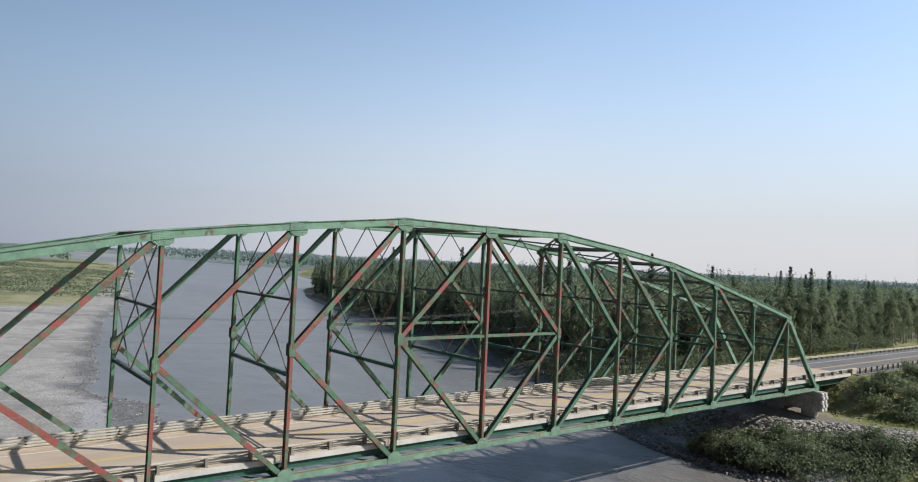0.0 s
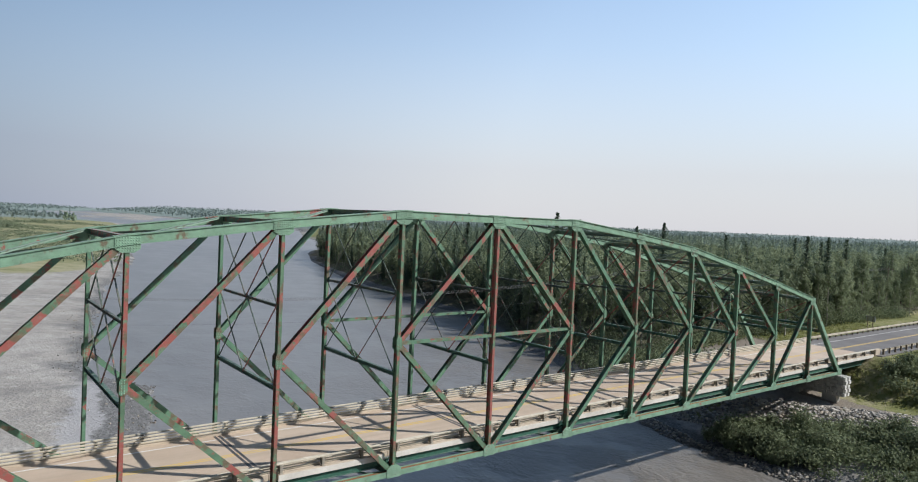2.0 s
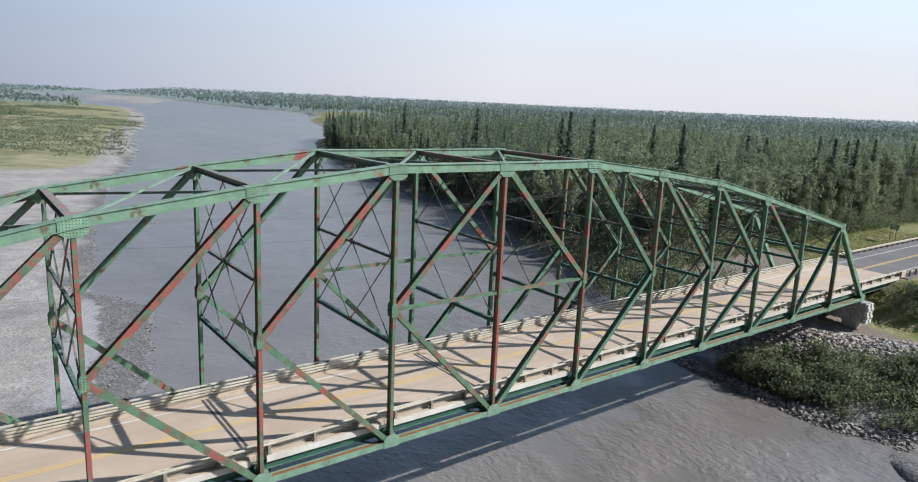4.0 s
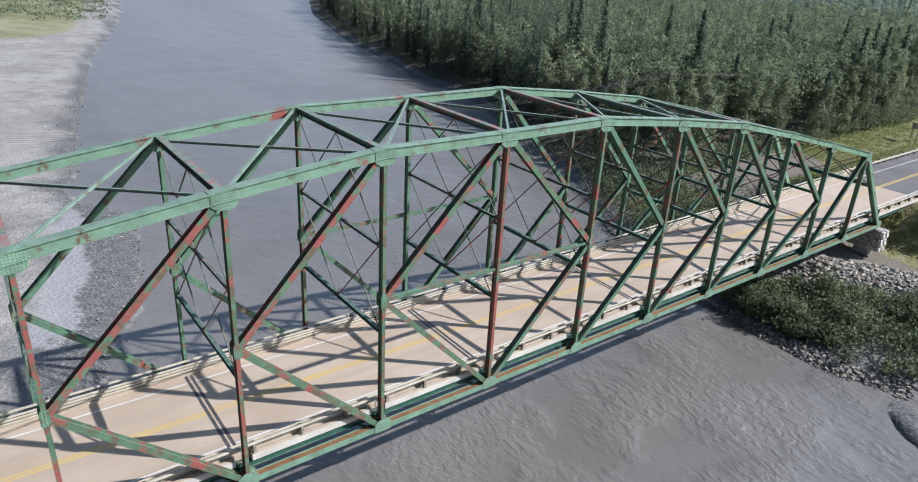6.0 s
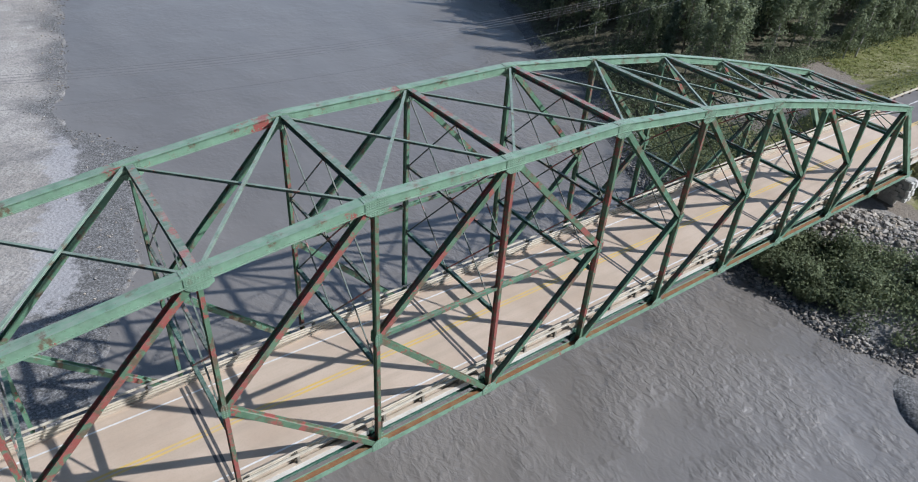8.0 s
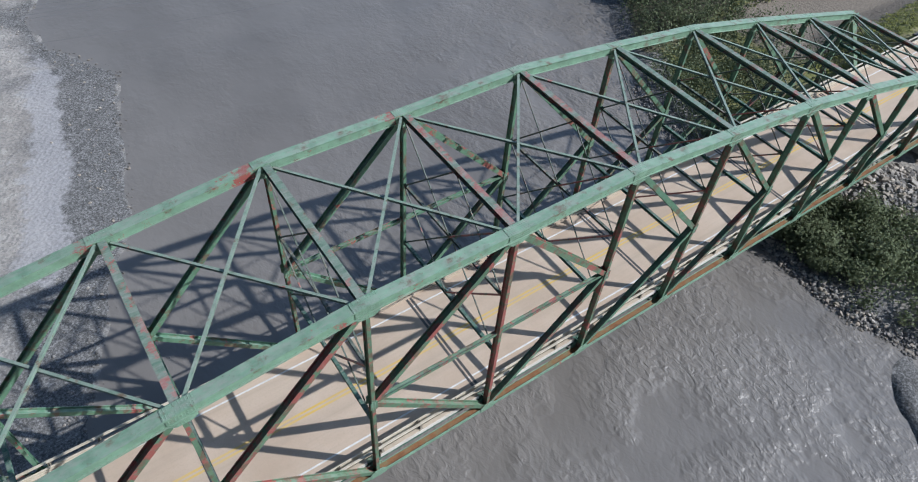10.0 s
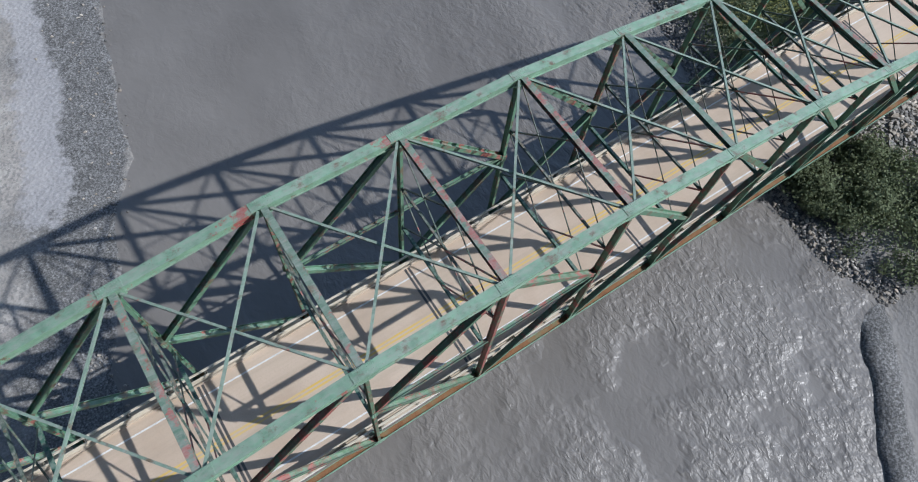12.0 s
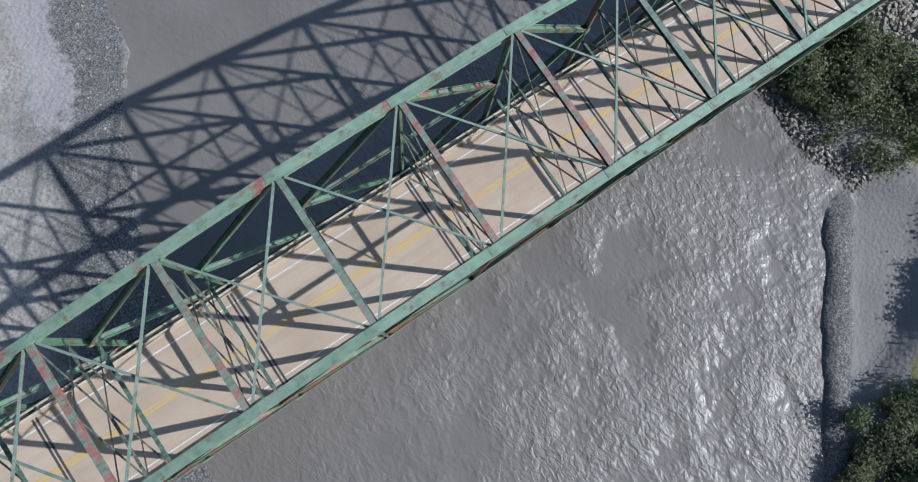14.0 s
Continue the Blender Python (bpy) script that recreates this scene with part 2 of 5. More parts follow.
def water_material():
    m, n, l, b = material("silty_river_water", 0.24, 0.0, 0.5)
    big = noise_tex(n, l, coords(n, l, (1, 0.25, 1), (0, 0, 0.2)), 0.035, 4.0)
    boil = noise_tex(n, l, coords(n, l, (1, 0.7, 1), (0, 0, 0.3)), 0.16, 5.0, 0.6)
    c = ramp(n, l, maths(n, l, "ADD", maths(n, l, "MULTIPLY", big, 0.6), maths(n, l, "MULTIPLY", boil, 0.4)),
             [(0.36, (0.156, 0.143, 0.130)), (0.64, (0.218, 0.202, 0.186))])
    l.new(c, b.inputs["Base Color"])
    swell = noise_tex(n, l, coords(n, l, (1, 0.8, 1), (0, 0, 0.25)), 0.62, 3.0, 0.5)
    swell.node.inputs["Distortion"].default_value = 1.1
    # short broken crests: the folds of a noise field
    fold = noise_tex(n, l, coords(n, l, (1, 0.62, 1), (0, 0, 0.35)), 0.85, 4.0, 0.55)
    fold.node.inputs["Distortion"].default_value = 1.6
    crest = maths(n, l, "POWER", maths(n, l, "SUBTRACT", 1.0, maths(n, l, "MULTIPLY", maths(n, l, "ABSOLUTE", maths(n, l, "SUBTRACT", fold, 0.5)), 5.0), True), 2.5)
    fine = noise_tex(n, l, coords(n, l, (1, 0.5, 1), (0, 0, 0.35)), 3.0, 4.0, 0.6)
    chop = noise_tex(n, l, coords(n, l, (1, 0.6, 1), (0, 0, 0.3)), 2.1, 2.5, 0.55)
    chop.node.inputs["Distortion"].default_value = 0.6
    h = maths(n, l, "ADD", maths(n, l, "ADD", maths(n, l, "MULTIPLY", swell, 0.75), maths(n, l, "MULTIPLY", chop, 0.7)),
              maths(n, l, "ADD", maths(n, l, "MULTIPLY", crest, 0.05), maths(n, l, "MULTIPLY", fine, 0.12)))
    # the current is rough along the outer bank and downstream, smooth in the wide reach above the bridge
    sep = n.new("ShaderNodeSeparateXYZ")
    l.new(coords(n, l), sep.inputs[0])
    lean = maths(n, l, "SUBTRACT", sep.outputs["X"], maths(n, l, "MULTIPLY", sep.outputs["Y"], 0.9))
    rough = n.new("ShaderNodeMapRange")
    for i, val in enumerate((-32.0, 14.0, 0.22, 1.0), 1):
        rough.inputs[i].default_value = val
    l.new(lean, rough.inputs[0])
    calm = ramp(n, l, noise_tex(n, l, coords(n, l, (1, 0.75, 1), (0, 0, 0.25)), 0.17, 4.0), [(0.40, (0.06, 0.06, 0.06)), (0.56, (0.95, 0.95, 0.95))])
    amount = maths(n, l, "MULTIPLY", rough.outputs[0], maths(n, l, "ADD", calm, 0.22))
    l.new(maths(n, l, "ADD", maths(n, l, "MULTIPLY", amount, 0.14), 0.30), b.inputs["Roughness"])
    bump(n, l, b, maths(n, l, "MULTIPLY", h, amount), 1.0, 0.215)
    return m


WATER = water_material()


def ground_material():
    """Gravel bar, silt, grass and forest floor, mixed by two painted weights of the terrain mesh."""
    m, n, l, b = material("river_valley_ground", 0.95, 0.0, 0.2)
    v = coords(n, l)
    att = n.new("ShaderNodeVertexColor")
    att.layer_name = "cover"
    sep = n.new("ShaderNodeSeparateColor")
    l.new(att.outputs["Color"], sep.inputs["Color"])
    stone = n.new("ShaderNodeTexVoronoi")
    stone.inputs["Scale"].default_value = 2.6
    l.new(v, stone.inputs["Vector"])
    big = noise_tex(n, l, v, 0.09, 6.0, 0.6)
    med = noise_tex(n, l, v, 0.9, 5.0, 0.65)
    fine = noise_tex(n, l, v, 5.0, 4.0, 0.7)
    dry = ramp(n, l, big, [(0.34, (0.30, 0.277, 0.25)), (0.5, (0.37, 0.343, 0.312)), (0.66, (0.44, 0.412, 0.38))])
    dry = mix(n, l, maths(n, l, "MULTIPLY", ramp(n, l, fine, [(0.5, (0, 0, 0)), (0.68, (1, 1, 1))]), 0.55), dry, (0.24, 0.23, 0.22))
    blotch = noise_tex(n, l, v, 0.34, 6.0, 0.68)
    dry = mix(n, l, ramp(n, l, blotch, [(0.52, (0, 0, 0)), (0.64, (0.6, 0.6, 0.6))]), dry, (0.22, 0.21, 0.20))
    dry = mix(n, l, ramp(n, l, blotch, [(0.36, (0.55, 0.55, 0.55)), (0.45, (0, 0, 0))]), dry, (0.50, 0.475, 0.44))
    pebble = noise_tex(n, l, v, 6.0, 3.0, 0.75)
    wet = ramp(n, l, maths(n, l, "ADD", maths(n, l, "MULTIPLY", pebble, 0.8), maths(n, l, "MULTIPLY", med, 0.2)), [(0.40, (0.085, 0.083, 0.08)), (0.52, (0.17, 0.167, 0.164)), (0.64, (0.33, 0.325, 0.32))])
    speck = n.new("ShaderNodeTexVoronoi")
    speck.inputs["Scale"].default_value = 6.5
    l.new(v, speck.inputs["Vector"])
    dry = mix(n, l, ramp(n, l, speck.outputs["Color"], [(0.62, (0, 0, 0)), (0.75, (0.55, 0.55, 0.55))]), dry, (0.20, 0.195, 0.19))
    gravel = mix(n, l, sep.outputs["Blue"], dry, wet)
    # dried silt lies as a pale crust on the bar
    crust = n.new("ShaderNodeVertexColor")
    crust.layer_name = "crust"
    flake = maths(n, l, "ADD", crust.outputs["Color"], maths(n, l, "MULTIPLY", maths(n, l, "SUBTRACT", med, 0.5), 1.3))
    gravel = mix(n, l, ramp(n, l, flake, [(0.38, (0, 0, 0)), (0.66, (0.75, 0.75, 0.75))]), gravel,
                 ramp(n, l, fine, [(0.35, (0.33, 0.322, 0.325)), (0.65, (0.43, 0.42, 0.425))]))
    gravel = mix(n, l, att.outputs["Alpha"], gravel, ramp(n, l, big, [(0.35, (0.215, 0.207, 0.20)), (0.65, (0.275, 0.266, 0.256))]))
    grass = ramp(n, l, maths(n, l, "ADD", maths(n, l, "MULTIPLY", big, 0.5), maths(n, l, "MULTIPLY", med, 0.5)),
                 [(0.36, (0.09, 0.105, 0.035)), (0.45, (0.165, 0.18, 0.06)), (0.53, (0.24, 0.235, 0.105)), (0.62, (0.33, 0.30, 0.19))])
    bare = n.new("ShaderNodeVertexColor")
    bare.layer_name = "dirt_haze"
    zones = n.new("ShaderNodeSeparateColor")
    l.new(bare.outputs["Color"], zones.inputs["Color"])
    grass = mix(n, l, ramp(n, l, maths(n, l, "ADD", zones.outputs["Red"], maths(n, l, "MULTIPLY", maths(n, l, "SUBTRACT", med, 0.5), 1.2)), [(0.42, (0, 0, 0)), (0.6, (1, 1, 1))]),
                grass, ramp(n, l, fine, [(0.35, (0.19, 0.163, 0.135)), (0.65, (0.275, 0.238, 0.198))]))
    grass = mix(n, l, maths(n, l, "MULTIPLY", zones.outputs["Blue"], 0.5), grass, ramp(n, l, big, [(0.4, (0.24, 0.24, 0.14)), (0.6, (0.38, 0.35, 0.25))]))
    floor = ramp(n, l, med, [(0.35, (0.08, 0.078, 0.052)), (0.65, (0.165, 0.15, 0.105))])
    floor = mix(n, l, zones.outputs["Green"], floor, (0.225, 0.275, 0.255))      # haze over the far woods, put into the floor's colour
    edge = maths(n, l, "ADD", maths(n, l, "MULTIPLY", maths(n, l, "SUBTRACT", med, 0.5), 0.7), maths(n, l, "MULTIPLY", maths(n, l, "SUBTRACT", big, 0.5), 1.1))
    g = ramp(n, l, maths(n, l, "ADD", sep.outputs["Red"], edge), [(0.42, (0, 0, 0)), (0.6, (1, 1, 1))])
    f = ramp(n, l, maths(n, l, "ADD", sep.outputs["Green"], edge), [(0.42, (0, 0, 0)), (0.6, (1, 1, 1))])
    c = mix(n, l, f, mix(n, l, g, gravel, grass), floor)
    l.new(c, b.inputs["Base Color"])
    bump(n, l, b, maths(n, l, "ADD", fine, stone.outputs["Distance"]), 0.5, 0.12)
    return m


GROUND = ground_material()


def leaf_material(name, dark, light, trans=0.25):
    """Leaf colour from a tone stored tree by tree, the object's own chance and a little from leaf to leaf."""
    m, n, l, b = material(name, 0.75, 0.0, 0.12)
    info = n.new("ShaderNodeObjectInfo")
    geo = n.new("ShaderNodeNewGeometry")
    tone = n.new("ShaderNodeVertexColor")
    tone.layer_name = "tone"
    k = maths(n, l, "ADD", maths(n, l, "MULTIPLY", geo.outputs["Random Per Island"], 0.2), maths(n, l, "MULTIPLY", info.outputs["Random"], 0.35))
    k = maths(n, l, "ADD", k, maths(n, l, "MULTIPLY", tone.outputs["Color"], 0.62))
    c = ramp(n, l, k, [(0.1, dark), (0.9, light)])
    l.new(c, b.inputs["Base Color"])
    t = n.new("ShaderNodeBsdfTranslucent")
    l.new(c, t.inputs["Color"])
    ms = n.new("ShaderNodeMixShader")
    ms.inputs["Fac"].default_value = trans
    l.new(b.outputs[0], ms.inputs[1])
    l.new(t.outputs[0], ms.inputs[2])
    l.new(ms.outputs[0], n["Material Output"].inputs["Surface"])
    return m


SPRUCE_LEAF = leaf_material("spruce_needles", (0.06, 0.092, 0.068), (0.165, 0.215, 0.15), 0.35)
# haze is put into the leaf colour of the woods behind
SPRUCE_HAZED = leaf_material("hazed_spruce_needles", (0.14, 0.19, 0.165), (0.23, 0.29, 0.25), 0.35)
BIRCH_HAZED = leaf_material("hazed_birch_leaves", (0.22, 0.28, 0.21), (0.38, 0.45, 0.34), 0.45)
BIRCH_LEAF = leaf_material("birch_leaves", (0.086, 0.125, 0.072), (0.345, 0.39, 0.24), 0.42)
# the most distant leaves: strongest haze mixed into the base colour
HAZED_LEAF = leaf_material("hazed_distant_leaves", (0.27, 0.33, 0.315), (0.34, 0.40, 0.375), 0.5)
BAR_LEAF = leaf_material("pale_willow_leaves", (0.13, 0.165, 0.105), (0.28, 0.315, 0.205), 0.4)
WILLOW_LEAF = leaf_material("willow_leaves", (0.065, 0.092, 0.052), (0.27, 0.31, 0.18), 0.35)
GRASS_LEAF = leaf_material("grass_blades", (0.09, 0.115, 0.03), (0.235, 0.245, 0.075), 0.3)
BARK_PALE = plain_mottled("pale_birch_bark", (0.22, 0.21, 0.19), (0.50, 0.48, 0.44), 1.5, 0.9)
BARK_DARK = plain_mottled("dark_spruce_bark", (0.06, 0.045, 0.035), (0.14, 0.11, 0.085), 2.0, 0.9)


# ---- helpers ----
def part(name, bm, mat, parent=None, label=""):
    me = bpy.data.meshes.new(name)
    bm.to_mesh(me)
    bm.free()
    me.materials.append(mat)
    ob = new(name, me)
    ob.parent = parent
    return tagged(ob, label) if label else ob


def mesh_part(name, verts, faces, mat, parent=None, label=""):
    me = bpy.data.meshes.new(name)
    me.from_pydata(verts, [], faces)
    me.materials.append(mat)
    ob = new(name, me)
    ob.parent = parent
    return tagged(ob, label) if label else ob


def thing(name, at, label, category, group="", kind=""):
    ob = new(name)
    ob.location = at
    ob.empty_display_size = 0.3
    return tagged(ob, label, category, group, kind)


def prism(bm, a, b, profile, side):
    """Sweep a closed profile (u along side, v across) from a to b."""
    a, b = Vector(a), Vector(b)
    axis = (b - a).normalized()
    u = Vector(side)
    u = (u - axis * u.dot(axis)).normalized()
    v = axis.cross(u)
    rings = [[bm.verts.new(p + u * x + v * y) for x, y in profile] for p in (a, b)]
    n = len(profile)
    for i in range(n):
        bm.faces.new((rings[0][i], rings[0][(i + 1) % n], rings[1][(i + 1) % n], rings[1][i]))
    bm.faces.new(rings[0][::-1])
    bm.faces.new(rings[1])


def rect(w, h, x0=0.0, y0=0.0):
    return [(x0 - w / 2, y0 - h / 2), (x0 + w / 2, y0 - h / 2), (x0 + w / 2, y0 + h / 2), (x0 - w / 2, y0 + h / 2)]


def h_section(width, depth, flange=0.03, web=0.022):
    """Rolled H: flanges at u = +-width/2, depth along v."""
    w, d, f, t = width / 2, depth / 2, flange, web / 2
    return [(-w, -d), (-w + f, -d), (-w + f, -t), (w - f, -t), (w - f, -d), (w, -d), (w, d), (w - f, d), (w - f, t), (-w + f, t), (-w + f, d), (-w, d)]


def box(bm, lo, hi):
    lo, hi = Vector(lo), Vector(hi)
    prism(bm, ((lo.x), (lo.y + hi.y) / 2, (lo.z + hi.z) / 2), (hi.x, (lo.y + hi.y) / 2, (lo.z + hi.z) / 2), rect(hi.y - lo.y, hi.z - lo.z), (0, 1, 0))


Y_AXIS = (0, 1, 0)


# ---- terrain ----
LEFT_SHORE = [(-400, -110), (-80, -45), (0, -25), (20, -19.5), (25.6, -16.8), (35, -12.6), (53.5, -8.2), (57, -7.2), (60.5, -9.6), (65, -12.6), (71, -13.4),
              (80, -9.8), (108, -5.6), (149, 4), (178, 10), (219, 23), (287, 42), (410, 66), (481, 90), (764, 150), (980, 180), (1500, 150), (2300, 200), (2900, 430), (4800, 900)]
RIGHT_SHORE = [(-400, -30), (-60, 10), (-34, 18.5), (-30, 20.5), (-27, 23.5), (-25.5, 27), (-24, 34), (-17, 37.5), (-12.6, 34.8), (-7.6, 33), (0, 33.4), (6.3, 33.6), (25, 40), (45, 53), (56, 55),
               (89, 71), (100, 74), (127, 76.5), (140, 81), (190, 92), (272, 118), (349, 152), (400, 205), (600, 270), (960, 430), (1350, 420), (2000, 500), (2900, 450), (4800, 920)]


def shore(table, y):
    return np.interp(y, [p[0] for p in table], [p[1] for p in table])


def wave(x, y, s, k):
    """Cheap smooth noise from a few crossed sines."""
    return (np.sin(x * s + 1.7 * k + 1.3 * np.sin(y * s * 0.7 + k)) + np.sin(y * s * 1.13 + 2.1 * k + 1.1 * np.sin(x * s * 0.83 - k)) + np.sin((x + y) * s * 0.61 + k)) / 3


def spit_axis(y):
    return np.interp(y, [-36, -29, -25, -20, -15.8, -12], [13.5, 19.2, 22.4, 26.6, 30.2, 33.0])


def height(x, y):
    x, y = np.asarray(x, float), np.asarray(y, float)
    dl, dr = shore(LEFT_SHORE, y) - x, x - shore(RIGHT_SHORE, y)
    dl = dl + 0.7 * wave(x, y, 0.5, 1) + 0.3 * wave(x, y, 1.3, 2)
    dr = dr + 0.5 * wave(x, y, 0.6, 3) + 0.25 * wave(x, y, 1.6, 4)
    bed = np.maximum(dl, dr)
    z = ZW + np.where(bed < 0, np.maximum(bed * 0.25, -1.5), 0)
    left = 0.05 * np.minimum(dl, 8) + 0.035 * np.clip(dl - 8, 0, 30) + 0.01 * np.clip(dl - 38, 0, 120) + 0.10 * wave(x, y, 0.35, 5) * np.clip(dl / 8, 0, 1)
    z = np.where(dl > 0, ZW + left, z)
    near = np.clip((40 - y) / 14, 0, 1)
    bank_near = 0.26 * np.minimum(dr, 2.5) + 0.20 * np.clip(dr - 2.5, 0, 15.5) + 0.03 * np.clip(dr - 18, 0, 60)
    bank_far = 0.30 * np.minimum(dr, 13) + 0.04 * np.clip(dr - 13, 0, 60)
    right = near * bank_near + (1 - near) * bank_far + 0.22 * wave(x, y, 0.4, 6) * np.clip(dr / 6, 0, 1)
    berm = 0.9 * np.exp(-((x - 46.0 + 0.35 * np.minimum(y, 0)) / 3.0) ** 2) * np.clip((y + 16) / 8, 0, 1) * np.clip((15 - y) / 6, 0, 1)
    z = np.where(dr > 0, ZW + right + berm, z)
    braid = np.clip(wave(x, y * 0.22, 0.021, 41) + 0.6 * wave(x, y * 0.3, 0.055, 42) - 0.02, 0, 0.5) * np.clip((y - 900) / 250, 0, 1)
    z = np.where((bed < 0) & (braid > 0), np.maximum(z, ZW + 2.2 * braid), z)
    # gravel spit and pool by the near bank
    axis = spit_axis(y) + 0.35 * wave(x, y, 0.9, 9)
    ends = np.clip((y + 37) / 2, 0, 1) * np.clip((-11.6 - y) / 2.5, 0, 1)
    spit = 0.48 * np.clip(1.45 * (1.25 - np.abs(x - axis) / 1.7), 0, 1) * ends
    z = np.maximum(z, np.where(spit > 0, ZW - 0.10 + spit + 0.05 * wave(x, y, 2.2, 3), -99))
    flat = (x > axis) & (y > -38) & (y < -13.5)
    z = np.where(flat, np.maximum(z, ZW + 0.02 + 0.02 * wave(x, y, 0.5, 2)), z)
    # road embankment
    dx, dy = np.maximum(ABUT - 0.6 - x, 0), np.maximum(np.abs(y - YC) - 6.6, 0)
    z = np.where(x > 30, np.maximum(z, ZD - 0.12 - 0.5 * np.hypot(dx * 1.25, dy)), z)
    dxl = np.maximum(x + ABUT - 0.6, 0)
    z = np.where(x < -30, np.maximum(z, ZD - 0.12 - 0.5 * np.hypot(dxl * 1.25, dy)), z)
    r = np.hypot(x, y)
    far = np.clip((r - 900) / 3600, 0, 1)
    z = z + far * far * (26 + 14 * wave(x, y, 0.0011, 8)) * np.clip(bed / 300, 0, 1) * np.where(dl > 0, 0.4, 1.0)
    return z


def axis_points(core_lo, core_hi, step, out):
    pts = list(np.arange(core_lo, core_hi + step * 0.5, step))
    for sign in (-1, 1):
        p, s = (core_lo if sign < 0 else core_hi), step
        while abs(p) < out:
            s *= 1.07
            p += sign * s
            pts.append(p)
    return np.array(sorted(pts))


gx, gy = axis_points(-40, 66, 0.8, 4700), axis_points(-34, 70, 0.8, 4700)
GX, GY = np.meshgrid(gx, gy)
GZ = height(GX, GY)
nx, ny = len(gx), len(gy)
gv = np.stack([GX.ravel(), GY.ravel(), GZ.ravel()], 1)
ids = np.arange(nx * ny).reshape(ny, nx)
gf = np.stack([ids[:-1, :-1].ravel(), ids[:-1, 1:].ravel(), ids[1:, 1:].ravel(), ids[1:, :-1].ravel()], 1)
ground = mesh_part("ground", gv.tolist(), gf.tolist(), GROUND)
tagged(ground, "river valley ground of grey gravel, grass and forest floor", "ground", kind="structure")
dl, dr = (shore(LEFT_SHORE, GY) - GX).ravel(), (GX - shore(RIGHT_SHORE, GY)).ravel()
X, Y = gv[:, 0], gv[:, 1]
grass = np.where(dl > 0, np.clip((dl - 6) / 16, 0, 1) * np.clip((Y + 0.35 * np.minimum(dl, 60) - 205) / 30, 0, 1), 0.0)
grass = np.maximum(grass, np.clip((dr - 3) / 4, 0, 1))
grass = np.where((np.abs(Y + 1) < 10) & (X > 33) & (X < 52 + 0.2 * Y), 0.15, grass)
forest = np.clip((dr - 1) / 3, 0, 1) * np.clip((Y - 27.5) / 3, 0, 1) * (1 - ((dr < 95) & (Y > 440) & (Y < 900)))
forest = np.maximum(forest, np.clip((np.hypot(X, Y) - 900) / 300, 0, 1) * (np.maximum(dl, dr) > 0))
wet = np.where(dl > 0, np.clip(1 - (dl - 6) / 4, 0, 1) * (Y < 60) + np.clip(1 - dl / 2.5, 0, 1) * (Y >= 60), 0)
wet = np.maximum(wet, np.where((dr > -12) & (dr < 3), 1, 0))
silt = ((X > spit_axis(Y) + 1.7) & (dr < 4.5) & (Y > -34) & (Y < -13)).astype(float)
wet = np.where(silt > 0, 0, wet)
wet = np.where((np.abs(X - spit_axis(Y)) < 2.2) & (Y < -11), 1, wet)
wob = 2.2 * wave(X, Y, 0.45, 21) + 1.6 * wave(X, Y, 1.1, 22)
sand = np.where(dl > 0, np.clip((dl - np.where(Y < 60, 6.0, 1.5) + wob) / 3, 0, 1), 0)
wet = np.where(dl > 0, 1 - sand, wet)
cover = ground.data.color_attributes.new("cover", "FLOAT_COLOR", "POINT")
cover.data.foreach_set("color", np.stack([grass, forest, np.clip(wet, 0, 1), silt], 1).ravel())
pale = np.clip(1.15 - np.abs(X - np.interp(Y, [20, 33, 43, 58, 80], [-24, -20.4, -17.4, -14.6, -13.5]) + 0.9 * wave(X, Y, 0.6, 31)) / 2.6, 0, 1) * np.clip((Y - 27) / 6, 0, 1) * np.clip((72 - Y) / 18, 0, 1)
pale = np.maximum(pale, 0.42 * (dl > 10) * np.clip(wave(X, Y, 0.4, 33) + 0.4, 0, 1) * (Y < 75))
crust = ground.data.color_attributes.new("crust", "FLOAT_COLOR", "POINT")
crust.data.foreach_set("color", np.stack([pale, pale, pale, np.ones_like(pale)], 1).ravel())
# trodden brown earth beside the road and round the pier's foot
bare = np.clip((86 + 0.5 * (Y - 20) - X) / 6, 0, 1) * np.clip((X - 54) / 3, 0, 1) * np.clip((Y - 14 - 0.08 * np.abs(X - 66)) / 2.5, 0, 1) * np.clip((29 - Y) / 2, 0, 1)
bare = np.maximum(bare, np.clip((X - 44) / 2, 0, 1) * np.clip((55.8 + 0.1 * Y - X) / 2, 0, 1) * np.clip((Y + 17) / 4, 0, 1) * np.clip((14 - Y) / 3, 0, 1))
dirt_haze = ground.data.color_attributes.new("dirt_haze", "FLOAT_COLOR", "POINT")
# green channel: haze that pales the forest floor with distance
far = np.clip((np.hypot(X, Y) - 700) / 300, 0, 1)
dirt_haze.data.foreach_set("color", np.stack([bare, far, (dl > 0).astype(float), np.ones_like(bare)], 1).ravel())
for poly in ground.data.polygons:
    poly.use_smooth = True

bm = bmesh.new()
wx = [bm.verts.new((x, y, ZW)) for x, y in ((-4700, -4700), (4700, -4700), (4700, 4700), (-4700, 4700))]
bm.faces.new(wx)
river = part("water", bm, WATER)
tagged(river, "wide silty grey river with small ripples", "river", kind="structure")


# ---- bridge trusses ----
def node_top(i, y):
    return Vector((i * P, y, TOP[abs(i)]))


def node_bot(i, y):
    return Vector((i * P, y, ZB))


def node_mid(i, y):
    return Vector((i * P, y, TOP[abs(i)] * 0.487))


